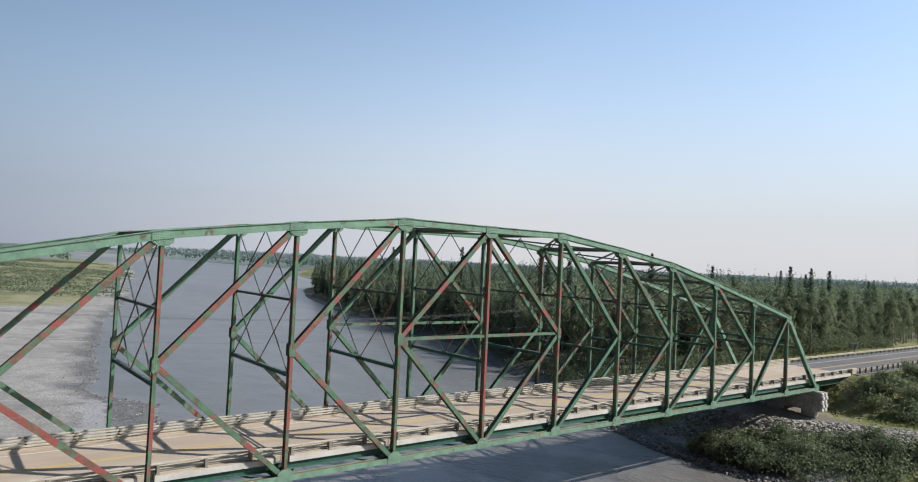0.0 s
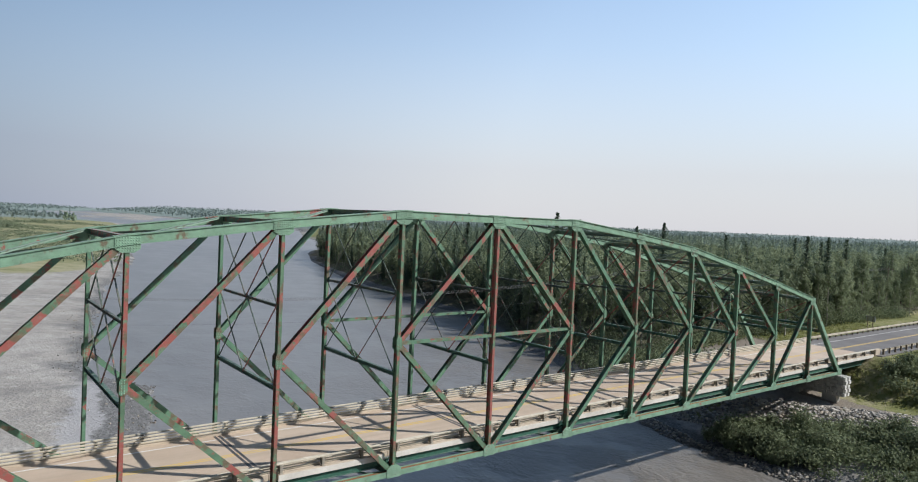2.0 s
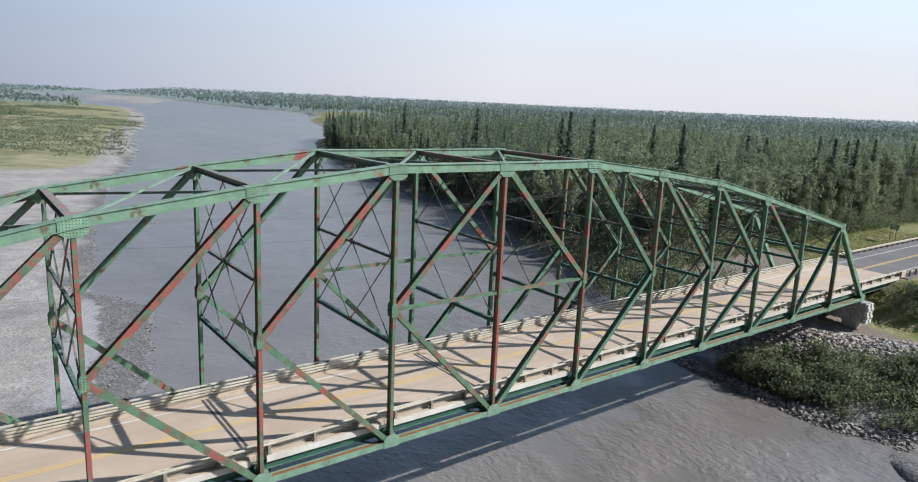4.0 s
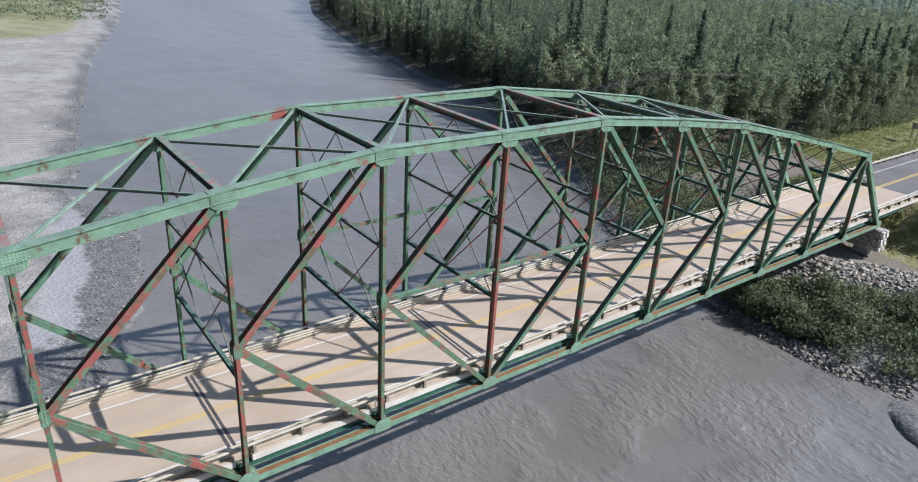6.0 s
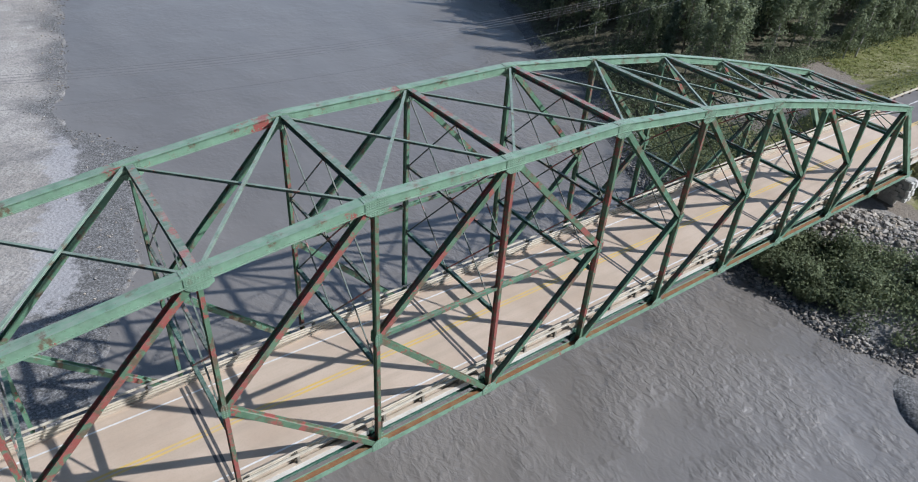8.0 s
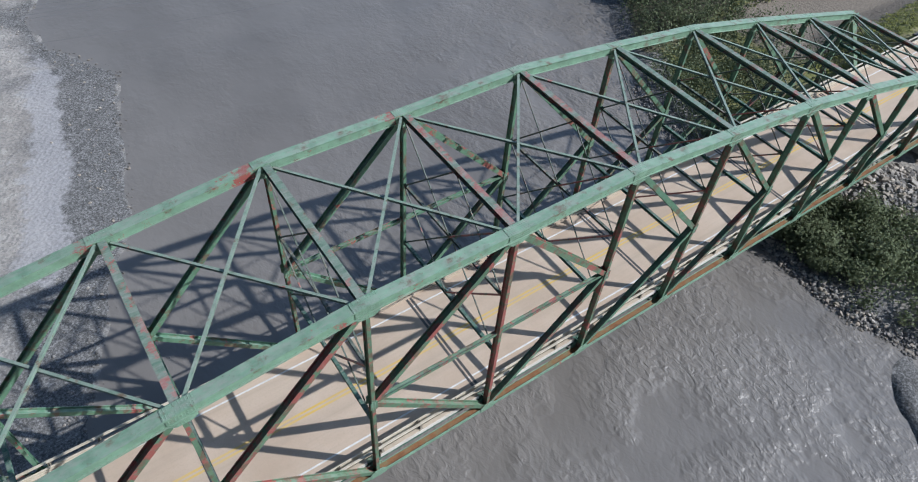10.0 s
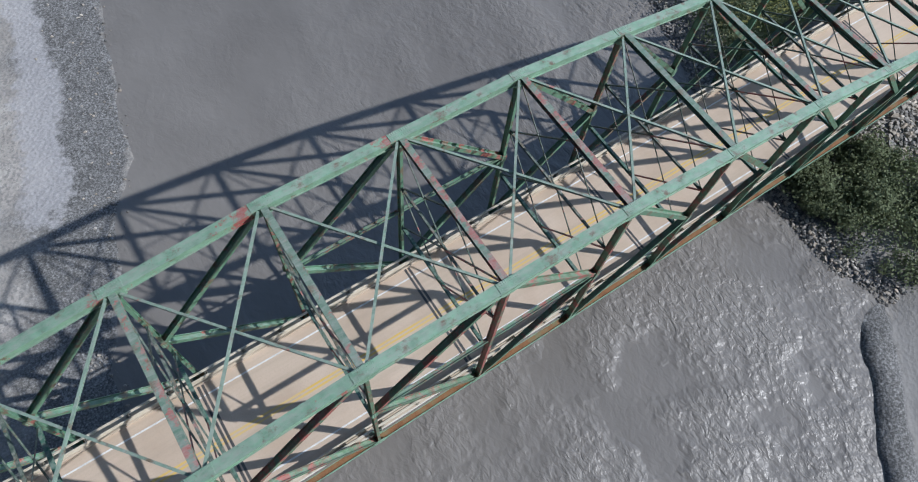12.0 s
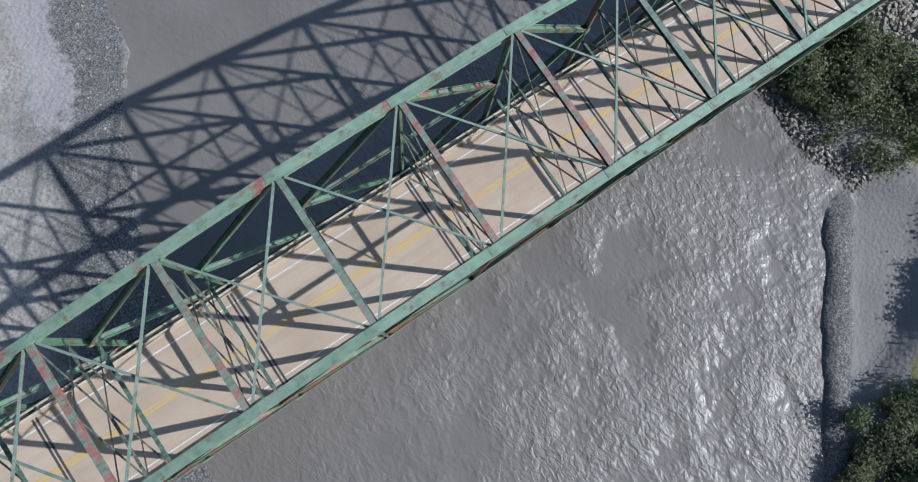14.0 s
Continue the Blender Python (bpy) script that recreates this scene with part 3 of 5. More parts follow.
def gusset(bm, c, w, h, y, low, high):
    """Clipped plate in the plane of the truss at y; low and high say how far its lower and upper corners are cut."""
    w, h = w / 2, h / 2
    prof = [(-w, -h + low * h), (-w + low * w, -h), (w - low * w, -h), (w, -h + low * h), (w, h - high * h), (w - high * w, h), (-w + high * w, h), (-w, h - high * h)]
    lo = [bm.verts.new((c.x + px, y - 0.012, c.z + pz)) for px, pz in prof]
    hi = [bm.verts.new((c.x + px, y + 0.012, c.z + pz)) for px, pz in prof]
    bm.faces.new(lo)
    bm.faces.new(hi[::-1])
    for i in range(8):
        bm.faces.new((lo[i], hi[i], hi[(i + 1) % 8], lo[(i + 1) % 8]))


def rivet(bm, x, y, z, out):
    s = 0.03
    base = [bm.verts.new((x + a * s, y, z + c * s)) for a, c in ((-1, -1), (1, -1), (1, 1), (-1, 1))]
    tip = bm.verts.new((x, y + out * 0.026, z))
    for i in range(4):
        bm.faces.new((base[i], base[(i + 1) % 4], tip))


def chord_section():
    """Box girder open below: cover plate that overhangs two webs with turned-out feet."""
    right = [(0.185, 0.205), (0.185, -0.25), (0.295, -0.25), (0.295, -0.228), (0.212, -0.228), (0.212, 0.19), (0.285, 0.19), (0.285, 0.236)]
    return right + [(-x, z) for x, z in right][::-1]


def truss(y0, label, worn_steel):
    t = thing("bridge_truss", (0, y0, 0), label, "bridge truss", "bridge trusses")
    y = 0.0

    def member(name, a, b, profile, mat, side=Y_AXIS):
        bm = bmesh.new()
        prism(bm, a, b, profile, side)
        bmesh.ops.recalc_face_normals(bm, faces=bm.faces)
        return part(name, bm, mat, t)

    # chords
    for i in range(-6, 6):
        a, b = node_top(i, y), node_top(i + 1, y)
        bm = bmesh.new()
        prism(bm, a, b, chord_section(), Y_AXIS)
        bmesh.ops.recalc_face_normals(bm, faces=bm.faces)
        part("top_chord", bm, STEEL_CHORD_WORN if y0 > 1 and i < 0 else STEEL_CHORD, t)
    for s in (-1, 1):
        a, b = node_top(6 * s, y), node_bot(7 * s, y)
        bm = bmesh.new()
        prism(bm, a, b, h_section(0.46, 0.44, 0.03), Y_AXIS)
        bmesh.ops.recalc_face_normals(bm, faces=bm.faces)
        part("end_post", bm, STEEL_CHORD, t)
    for i in range(-7, 7):
        a, b = node_bot(i, y), node_bot(i + 1, y)
        bm = bmesh.new()
        prism(bm, a, b, h_section(0.44, 0.34, 0.035, 0.025), Y_AXIS)
        bmesh.ops.recalc_face_normals(bm, faces=bm.faces)
        chord = part("bottom_chord", bm, STEEL_CHORD, t)
        bm = bmesh.new()
        prism(bm, a + Vector((0, 0, 0.09)), b + Vector((0, 0, 0.09)), rect(0.36, 0.025), Y_AXIS)
        part("web_plate", bm, RUST, chord, "rusty plate between the chord's channels")
    # verticals
    for i in range(-6, 7):
        worn = worn_steel if i in (-5, -3, -2, -1, 0, 1) else STEEL
        member("vertical", node_bot(i, y), node_top(i, y) - Vector((0, 0, 0.22)), h_section(0.40, 0.19), worn)
    # web of the K truss
    for s in (-1, 1):
        for k in range(0, 5):
            up, foot, mid = node_top(s * k, y), node_bot(s * k, y), node_mid(s * (k + 1), y)
            worn = worn_steel if (s < 0 or k == 0) else STEEL
            ua, ub = up + (mid - up).normalized() * 0.35, mid + (up - mid).normalized() * 0.12
            member("upper_diagonal", ua, ub, h_section(0.38, 0.31), worn)
            fa, fb = foot + (mid - foot).normalized() * 0.3, mid + (foot - mid).normalized() * 0.12
            member("lower_diagonal", fa, fb, h_section(0.37, 0.30), worn if s < 0 else STEEL)
        a, b = node_top(s * 6, y), node_bot(s * 5, y)
        member("end_diagonal", a + (b - a).normalized() * 0.3, b + (a - b).normalized() * 0.3, h_section(0.37, 0.32), STEEL)
    for s in (-1, 1):
        a, b = node_mid(s, y), node_mid(0, y)
        b.z = a.z
        member("mid_strut", a + Vector((-s * 0.15, 0, 0)), b + Vector((s * 0.17, 0, 0)), h_section(0.24, 0.2, 0.02), STEEL)
    # gussets and rivets
    rv = bmesh.new()
    for i in range(-7, 8):
        plates = [(node_bot(i, y) + Vector((0, 0, 0.16)), 1.0, 0.76, 0.06, 0.55)]
        if abs(i) < 7:
            plates.append((node_top(i, y) - Vector((0, 0, 0.22)), 1.12, 0.78, 0.5, 0.06))
        if 1 <= abs(i) <= 5:
            plates.append((node_mid(i, y), 0.38, 0.80, 0.3, 0.3))
        for c, w, h, low, high in plates:
            for s in (-1, 1):
                bm = bmesh.new()
                gusset(bm, c, w, h, s * 0.232, low, high)
                bmesh.ops.recalc_face_normals(bm, faces=bm.faces)
                part("gusset_plate", bm, STEEL if h == 0.80 else STEEL_CHORD, t)
                for px in np.arange(-w / 2 + 0.1, w / 2 - 0.05, 0.12):
                    for pz in np.arange(-h / 2 + 0.1, h / 2 - 0.05, 0.12):
                        edge = (abs(px) / (w / 2) - 1 + (low if pz < 0 else high)) + (abs(pz) / (h / 2) - 1)
                        if edge < -0.12 and (round(px * 50) + round(pz * 50)) % 3:
                            rivet(rv, c.x + px, s * 0.245, c.z + pz, s)
    for i in range(-6, 6):              # rivets along the edges of the top chord's webs
        a, b = node_top(i, y), node_top(i + 1, y)
        for q in np.arange(0.6, (b - a).length - 0.6, 0.22):
            c = a + (b - a).normalized() * q
            for dz in (-0.185, 0.15):
                for s in (-1, 1):
                    rivet(rv, c.x, s * 0.212, c.z + dz, s)
    for i in range(-5, 6):
        c = node_top(i, y)
        bm = bmesh.new()
        for s in (-1, 1):
            leg = (node_top(i + s, y) - c).normalized()
            prism(bm, c + Vector((0, 0, 0.246)), c + leg * 0.62 + Vector((0, 0, 0.246)), rect(0.52, 0.02), Y_AXIS)
            for q in np.arange(0.1, 0.6, 0.12):
                for py in (-0.2, -0.1, 0.1, 0.2):
                    p = c + leg * q + Vector((0, py, 0.256))
                    base = [rv.verts.new(p + Vector((ax * 0.026, ay * 0.026, 0))) for ax, ay in ((-1, -1), (1, -1), (1, 1), (-1, 1))]
                    tip = rv.verts.new(p + Vector((0, 0, 0.022)))
                    for e in range(4):
                        rv.faces.new((base[e], base[(e + 1) % 4], tip))
        bmesh.ops.recalc_face_normals(bm, faces=bm.faces)
        part("splice_plate", bm, STEEL_CHORD, t)
    tagged(part("rivets", rv, STEEL_CHORD, t, "rows of rivet heads"), kind="stuff")
    return t


truss(0.0, "green riveted steel truss with flaking red primer, sunlit side", STEEL_RED)
truss(W, "green riveted steel truss with flaking red primer, upstream side", STEEL)


# ---- cross bracing between the trusses ----
def brace(name, parent, a, b, prof, mat, side=(0, 0, 1)):
    bm = bmesh.new()
    o = Vector(parent.location)
    prism(bm, Vector(a) - o, Vector(b) - o, prof, side)
    bmesh.ops.recalc_face_normals(bm, faces=bm.faces)
    return part(name, bm, mat, parent)


ANGLE = [(-0.042, -0.042), (0.042, -0.042), (0.042, -0.03), (-0.03, -0.03), (-0.03, 0.042), (-0.042, 0.042)]
LOW = 5.55
for i in range(-6, 7):
    x, zt = i * P, TOP[abs(i)]
    f = thing("sway_frame", (x, YC, zt), "dark green steel sway frame between two trusses", "sway bracing", "sway frames")
    y0, y1 = 0.24, W - 0.24
    brace("top_strut", f, (x, y0, zt + 0.03), (x, y1, zt + 0.03), h_section(0.32, 0.36, 0.02), STEEL_STRUT)
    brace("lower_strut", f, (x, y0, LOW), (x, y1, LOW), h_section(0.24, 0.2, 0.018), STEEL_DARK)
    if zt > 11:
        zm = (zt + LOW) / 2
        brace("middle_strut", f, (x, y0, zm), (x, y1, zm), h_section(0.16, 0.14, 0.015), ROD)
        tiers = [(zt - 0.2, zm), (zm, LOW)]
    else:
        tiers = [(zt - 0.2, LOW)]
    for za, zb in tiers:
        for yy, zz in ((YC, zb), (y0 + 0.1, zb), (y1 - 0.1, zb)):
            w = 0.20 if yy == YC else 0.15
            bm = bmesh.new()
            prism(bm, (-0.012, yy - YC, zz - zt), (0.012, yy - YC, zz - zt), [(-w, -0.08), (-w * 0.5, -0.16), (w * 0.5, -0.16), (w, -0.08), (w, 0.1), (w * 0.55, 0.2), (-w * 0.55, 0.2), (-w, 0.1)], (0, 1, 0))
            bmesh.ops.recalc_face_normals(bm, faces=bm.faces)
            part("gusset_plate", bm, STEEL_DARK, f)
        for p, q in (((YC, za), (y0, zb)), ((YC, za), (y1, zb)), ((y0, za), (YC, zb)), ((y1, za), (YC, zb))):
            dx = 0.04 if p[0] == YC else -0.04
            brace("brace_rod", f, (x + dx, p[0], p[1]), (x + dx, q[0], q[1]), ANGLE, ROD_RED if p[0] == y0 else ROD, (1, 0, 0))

lat = thing("top_lateral_bracing", (0, YC, TOP[0]), "green steel crossed braces in the plane of the top chords", "lateral bracing")
for i in range(-6, 6):
    za, zb = TOP[abs(i)] + 0.02, TOP[abs(i + 1)] + 0.02
    brace("lateral_brace", lat, (i * P + 0.3, 0.3, za + 0.06), ((i + 1) * P - 0.3, W - 0.3, zb + 0.06), h_section(0.13, 0.13, 0.014), STEEL_PALE)
    brace("lateral_brace", lat, (i * P + 0.3, W - 0.3, za - 0.12), ((i + 1) * P - 0.3, 0.3, zb - 0.12), h_section(0.13, 0.13, 0.014), STEEL_PALE)
for s in (-1, 1):
    p = thing("portal_frame", (s * 6.4 * P, YC, 5.0), "green steel portal frame between the end posts", "portal bracing", "portal frames")
    tb = 0.42
    a = node_top(6 * s, 0).lerp(node_bot(7 * s, 0), tb)
    brace("portal_strut", p, (a.x, 0.24, a.z), (a.x, W - 0.24, a.z), h_section(0.34, 0.25, 0.02), STEEL)
    up = node_top(6 * s, 0).lerp(node_bot(7 * s, 0), 0.06)
    for ya, yb in ((0.25, YC), (W - 0.25, YC)):
        brace("portal_brace", p, (a.x, ya, a.z + 0.1), (up.x, yb, up.z), ANGLE, STEEL)
        brace("portal_brace", p, (up.x, ya, up.z), (a.x, yb, a.z + 0.1), ANGLE, STEEL)

bot = thing("bottom_lateral_bracing", (0, YC, -0.6), "dark green steel crossed braces under the deck", "lateral bracing")
for i in range(-7, 7):
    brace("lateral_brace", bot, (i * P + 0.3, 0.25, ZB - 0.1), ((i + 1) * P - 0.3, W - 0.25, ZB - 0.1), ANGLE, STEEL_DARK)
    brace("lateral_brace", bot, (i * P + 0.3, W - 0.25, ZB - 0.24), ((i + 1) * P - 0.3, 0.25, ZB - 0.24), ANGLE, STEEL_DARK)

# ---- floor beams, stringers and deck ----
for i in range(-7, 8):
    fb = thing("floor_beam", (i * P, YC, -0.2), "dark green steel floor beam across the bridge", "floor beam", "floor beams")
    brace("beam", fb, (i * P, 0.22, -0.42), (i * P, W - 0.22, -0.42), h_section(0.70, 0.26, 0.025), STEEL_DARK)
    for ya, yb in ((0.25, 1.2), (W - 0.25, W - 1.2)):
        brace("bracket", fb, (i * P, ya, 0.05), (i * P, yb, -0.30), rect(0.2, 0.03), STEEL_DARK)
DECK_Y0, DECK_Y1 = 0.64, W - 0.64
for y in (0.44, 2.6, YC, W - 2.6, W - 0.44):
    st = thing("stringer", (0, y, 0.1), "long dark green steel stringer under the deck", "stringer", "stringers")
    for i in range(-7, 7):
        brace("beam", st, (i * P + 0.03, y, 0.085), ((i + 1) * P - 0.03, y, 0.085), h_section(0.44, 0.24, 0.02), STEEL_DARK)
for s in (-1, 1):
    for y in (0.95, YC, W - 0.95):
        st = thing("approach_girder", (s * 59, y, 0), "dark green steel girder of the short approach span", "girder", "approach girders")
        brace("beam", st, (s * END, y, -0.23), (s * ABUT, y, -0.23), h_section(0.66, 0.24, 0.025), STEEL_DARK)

bm = bmesh.new()
box(bm, (-ABUT, DECK_Y0, ZD - 0.25), (ABUT, DECK_Y1, ZD))
deck = part("bridge_deck", bm, DECK)
tagged(deck, "worn tan concrete bridge deck with painted lines", "bridge deck", kind="structure")


def curb(a, b, notch, s):
    """Concrete curb of one panel, and outside an open slot the ledge that bears the rail posts; the ledge stops short of the truss members."""
    def at(y):
        return y if s > 0 else W - y

    def beam(x0, x1, y0, y1, z0, z1):
        bm = bmesh.new()
        box(bm, (x0, min(at(y0), at(y1)), z0), (x1, max(at(y0), at(y1)), z1))
        bmesh.ops.recalc_face_normals(bm, faces=bm.faces)
        bmesh.ops.bevel(bm, geom=bm.edges[:], offset=0.016, segments=1, affect="EDGES")
        return bm

    c = tagged(part("curb", beam(a, b, 0.60, 0.86, ZD - 0.255, ZD + 0.12), CURB), "tan concrete curb along the deck's edge", "curb", "deck curbs", "structure")
    part("ledge", beam(a + notch, b - notch, 0.25, 0.475, ZD - 0.262, ZD + 0.12), CURB, c)
    bm = bmesh.new()
    box(bm, (a + notch, min(at(0.222), at(0.247)), ZD - 0.255), (b - notch, max(at(0.222), at(0.247)), ZD + 0.075))
    part("fascia", bm, CONCRETE, c, "whitish concrete fascia")


for side_sign in (1, -1):
    for i in range(-7, 7):
        curb(i * P + 0.006, (i + 1) * P - 0.006, 0.42, side_sign)
    for a, b in ((-ABUT, -END - 0.006), (END + 0.006, ABUT)):
        curb(a, b, 0.42, side_sign)


def strip(name, x0, x1, y, w, z, mat, label, parent=None):
    bm = bmesh.new()
    box(bm, (x0, y - w / 2, z - 0.002), (x1, y + w / 2, z + 0.004))
    return tagged(part(name, bm, mat, parent), label, "road marking", kind="structure")


JOINT = plain_mottled("dark_joint_steel", (0.05, 0.05, 0.055), (0.12, 0.115, 0.11), 3.0, 0.6)
for i in range(-6, 7, 2):
    for dx in (-0.14, 0.14):
        bm = bmesh.new()
        box(bm, (i * P - 0.15 + dx - 0.085, 0.9, ZD - 0.002), (i * P - 0.15 + dx + 0.085, W - 0.9, ZD + 0.009))
        tagged(part("expansion_joint", bm, JOINT), "dark steel expansion joint across the deck", "expansion joint", "deck joints", "structure")

ROAD_END = 900.0
for y in (1.62, W - 1.62):
    strip("edge_line", -ROAD_END, ROAD_END, y, 0.11, ZD + 0.002, LINE_WHITE, "white painted edge line along the road")
for y in (YC - 0.13, YC + 0.13):
    strip("centre_line", -ROAD_END, ROAD_END, y, 0.14, ZD + 0.002, LINE_YELLOW, "worn yellow painted centre line along the road")

for a, b in ((ABUT, ROAD_END), (-ROAD_END, -ABUT)):
    bm = bmesh.new()
    box(bm, (a, -0.6, ZD - 0.3), (b, W + 0.6, ZD - 0.003))
    tagged(part("road", bm, ASPHALT), "grey asphalt highway leading onto the bridge", "road", kind="structure")


# ---- deck railings ----
def tube_profile(w, h):
    c = 0.02
    return [(-w / 2 + c, -h / 2), (w / 2 - c, -h / 2), (w / 2, -h / 2 + c), (w / 2, h / 2 - c), (w / 2 - c, h / 2), (-w / 2 + c, h / 2), (-w / 2, h / 2 - c), (-w / 2, -h / 2 + c)]


def w_beam(s):
    """Corrugated guard rail section; s points to the road."""
    pts = [(0.0, -0.155), (0.0, -0.13), (0.075, -0.10), (0.075, -0.045), (0.0, -0.012), (0.0, 0.012), (0.075, 0.045), (0.075, 0.10), (0.0, 0.13), (0.0, 0.155)]
    front = [(s * (p + 0.006), q) for p, q in pts]
    back = [(s * (p - 0.006), q) for p, q in pts]
    return front + back[::-1]


def railing(y, s):
    """Outer tube rail on stub posts at y; three guard rails are blocked out towards the road."""
    r = thing("bridge_railing", (0, y, ZD + 0.12), "three cream steel guard rails and an outer rail on short posts", "railing", "deck railings")
    o = Vector(r.location)

    def rail(name, dy, z, prof, mat):
        for a, b in ((-ABUT, -END), (-END, -P * 3.5), (-P * 3.5, 0), (0, P * 3.5), (P * 3.5, END), (END, ABUT)):
            bm = bmesh.new()
            prism(bm, Vector((a, y + dy, z)) - o, Vector((b - 0.01, y + dy, z)) - o, prof, Y_AXIS)
            bmesh.ops.recalc_face_normals(bm, faces=bm.faces)
            part(name, bm, mat, r)

    rail("top_rail", 0.0, ZD + 0.665, tube_profile(0.15, 0.10), RAIL_MAT)
    for z in (0.215, 0.40, 0.585):
        rail("guard_rail", s * 0.34, ZD + z, tube_profile(0.09, 0.115), RAIL_MAT)
    base = None
    n = int(2 * ABUT / (P / 3))
    for k in range(n + 1):
        x = -21 * P / 3 + (k - (n - 42) // 2) * P / 3 + 0.6
        if not -ABUT + 0.2 < x < ABUT - 0.2:
            continue
        if base is None:
            bm = bmesh.new()
            prism(bm, (0, 0, 0.0), (0, 0, 0.495), h_section(0.15, 0.15, 0.018, 0.018), Y_AXIS)
            prism(bm, (-0.12, 0, 0.012), (0.12, 0, 0.012), rect(0.24, 0.022), Y_AXIS)
            prism(bm, (0, s * 0.075, 0.31), (0, s * 0.29, 0.28), h_section(0.12, 0.46, 0.016, 0.016), (1, 0, 0))
            bmesh.ops.recalc_face_normals(bm, faces=bm.faces)
            base = part("post", bm, POST_MAT, r, "weathered pale steel post with a spacer block")
            base.location = (x, 0, 0)
        else:
            p = base.copy()
            scene.collection.objects.link(p)
            p.location = (x, 0, 0)
    return r


railing(0.36, 1)
railing(W - 0.36, -1)


# ---- piers, abutments and highway guard rails ----
def pier(x):
    p = thing("bridge_pier", (x, YC, ZW), "weathered pale concrete pier with stepped block ends", "bridge pier", "bridge piers")
    ztop, zcap, zbot = -0.74, -3.05, -6.4
    bm = bmesh.new()
    box(bm, (-0.62, -YC - 0.95, zcap - ZW), (0.62, YC + 0.95, ztop - ZW))
    part("cap_beam", bm, PIER_SHADED, p)
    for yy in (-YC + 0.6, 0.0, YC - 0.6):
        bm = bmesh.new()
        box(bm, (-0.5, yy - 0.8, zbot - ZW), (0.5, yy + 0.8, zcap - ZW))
        part("column", bm, PIER_SHADED, p)
    rows = 5
    step = (ztop - zcap) / rows
    for row in range(rows):
        z = zcap + row * step
        for sx in (-1, 1):
            for k in range(-6, 7):
                yy = k * 0.86 + (0.215 if row % 2 else -0.215)
                bm = bmesh.new()
                box(bm, (sx * 0.70 - 0.10, yy - 0.23, z - ZW + 0.03), (sx * 0.70 + 0.10, yy + 0.23, z - ZW + step - 0.05))
                bmesh.ops.bevel(bm, geom=bm.edges[:], offset=0.025, segments=1, affect="EDGES")
                part("block", bm, PIER_SHADED, p)
        for sy in (-1, 1):
            for k in (-1, 1):
                xx = k * 0.42 + (0.12 if row % 2 else -0.12)
                bm = bmesh.new()
                box(bm, (xx - 0.25, sy * (YC + 1.06) - 0.16, z - ZW + 0.03), (xx + 0.25, sy * (YC + 1.06) + 0.16, z - ZW + step - 0.05))
                bmesh.ops.bevel(bm, geom=bm.edges[:], offset=0.025, segments=1, affect="EDGES")
                part("block", bm, PIER_BLOCK, p, "pale concrete block end")


pier(END)
pier(-END)
for s in (-1, 1):
    ab = thing("abutment", (s * (ABUT + 0.5), YC, -2), "pale concrete abutment at the bridge's end", "abutment", "abutments")
    bm = bmesh.new()
    box(bm, (-0.5, -YC + 0.1, -2.6), (0.5, YC - 0.1, 2.3))
    part("back_wall", bm, CONCRETE, ab)
    for sy in (-1, 1):
        bm = bmesh.new()
        box(bm, (-0.7, sy * (YC - 0.35) - 0.22, -1.0), (0.9, sy * (YC - 0.35) + 0.22, 3.28))
        bmesh.ops.bevel(bm, geom=bm.edges[:], offset=0.03, segments=1, affect="EDGES")
        part("end_block", bm, CURB, ab)


def highway_rail(x0, x1, y, s):
    g = thing("guard_rail", (x0, y, ZD), "steel highway guard rail on weathered wooden posts", "guard rail", "highway guard rails")
    o = Vector(g.location)
    bm = bmesh.new()
    prism(bm, Vector((x0, y, ZD + 0.5)) - o, Vector((x1, y, ZD + 0.5)) - o, w_beam(s), Y_AXIS)
    bmesh.ops.recalc_face_normals(bm, faces=bm.faces)
    part("rail", bm, RAIL_MAT, g)
    bm = bmesh.new()
    box(bm, (-0.08, -s * 0.17 - 0.1, -0.4), (0.08, -s * 0.17 + 0.1, 0.70))
    first = part("post", bm, WOOD, g)
    for k in range(1, int(abs(x1 - x0) / 1.9)):
        p = first.copy()
        scene.collection.objects.link(p)
        p.location = (math.copysign(k * 1.9, x1 - x0), 0, 0)


for y, s in ((0.05, 1), (W - 0.05, -1)):
    highway_rail(ABUT + 1.6, ABUT + 70, y, s)
    highway_rail(-ABUT - 1.6, -ABUT - 40, y, s)


# ---- plants ----
rng = np.random.default_rng(7)


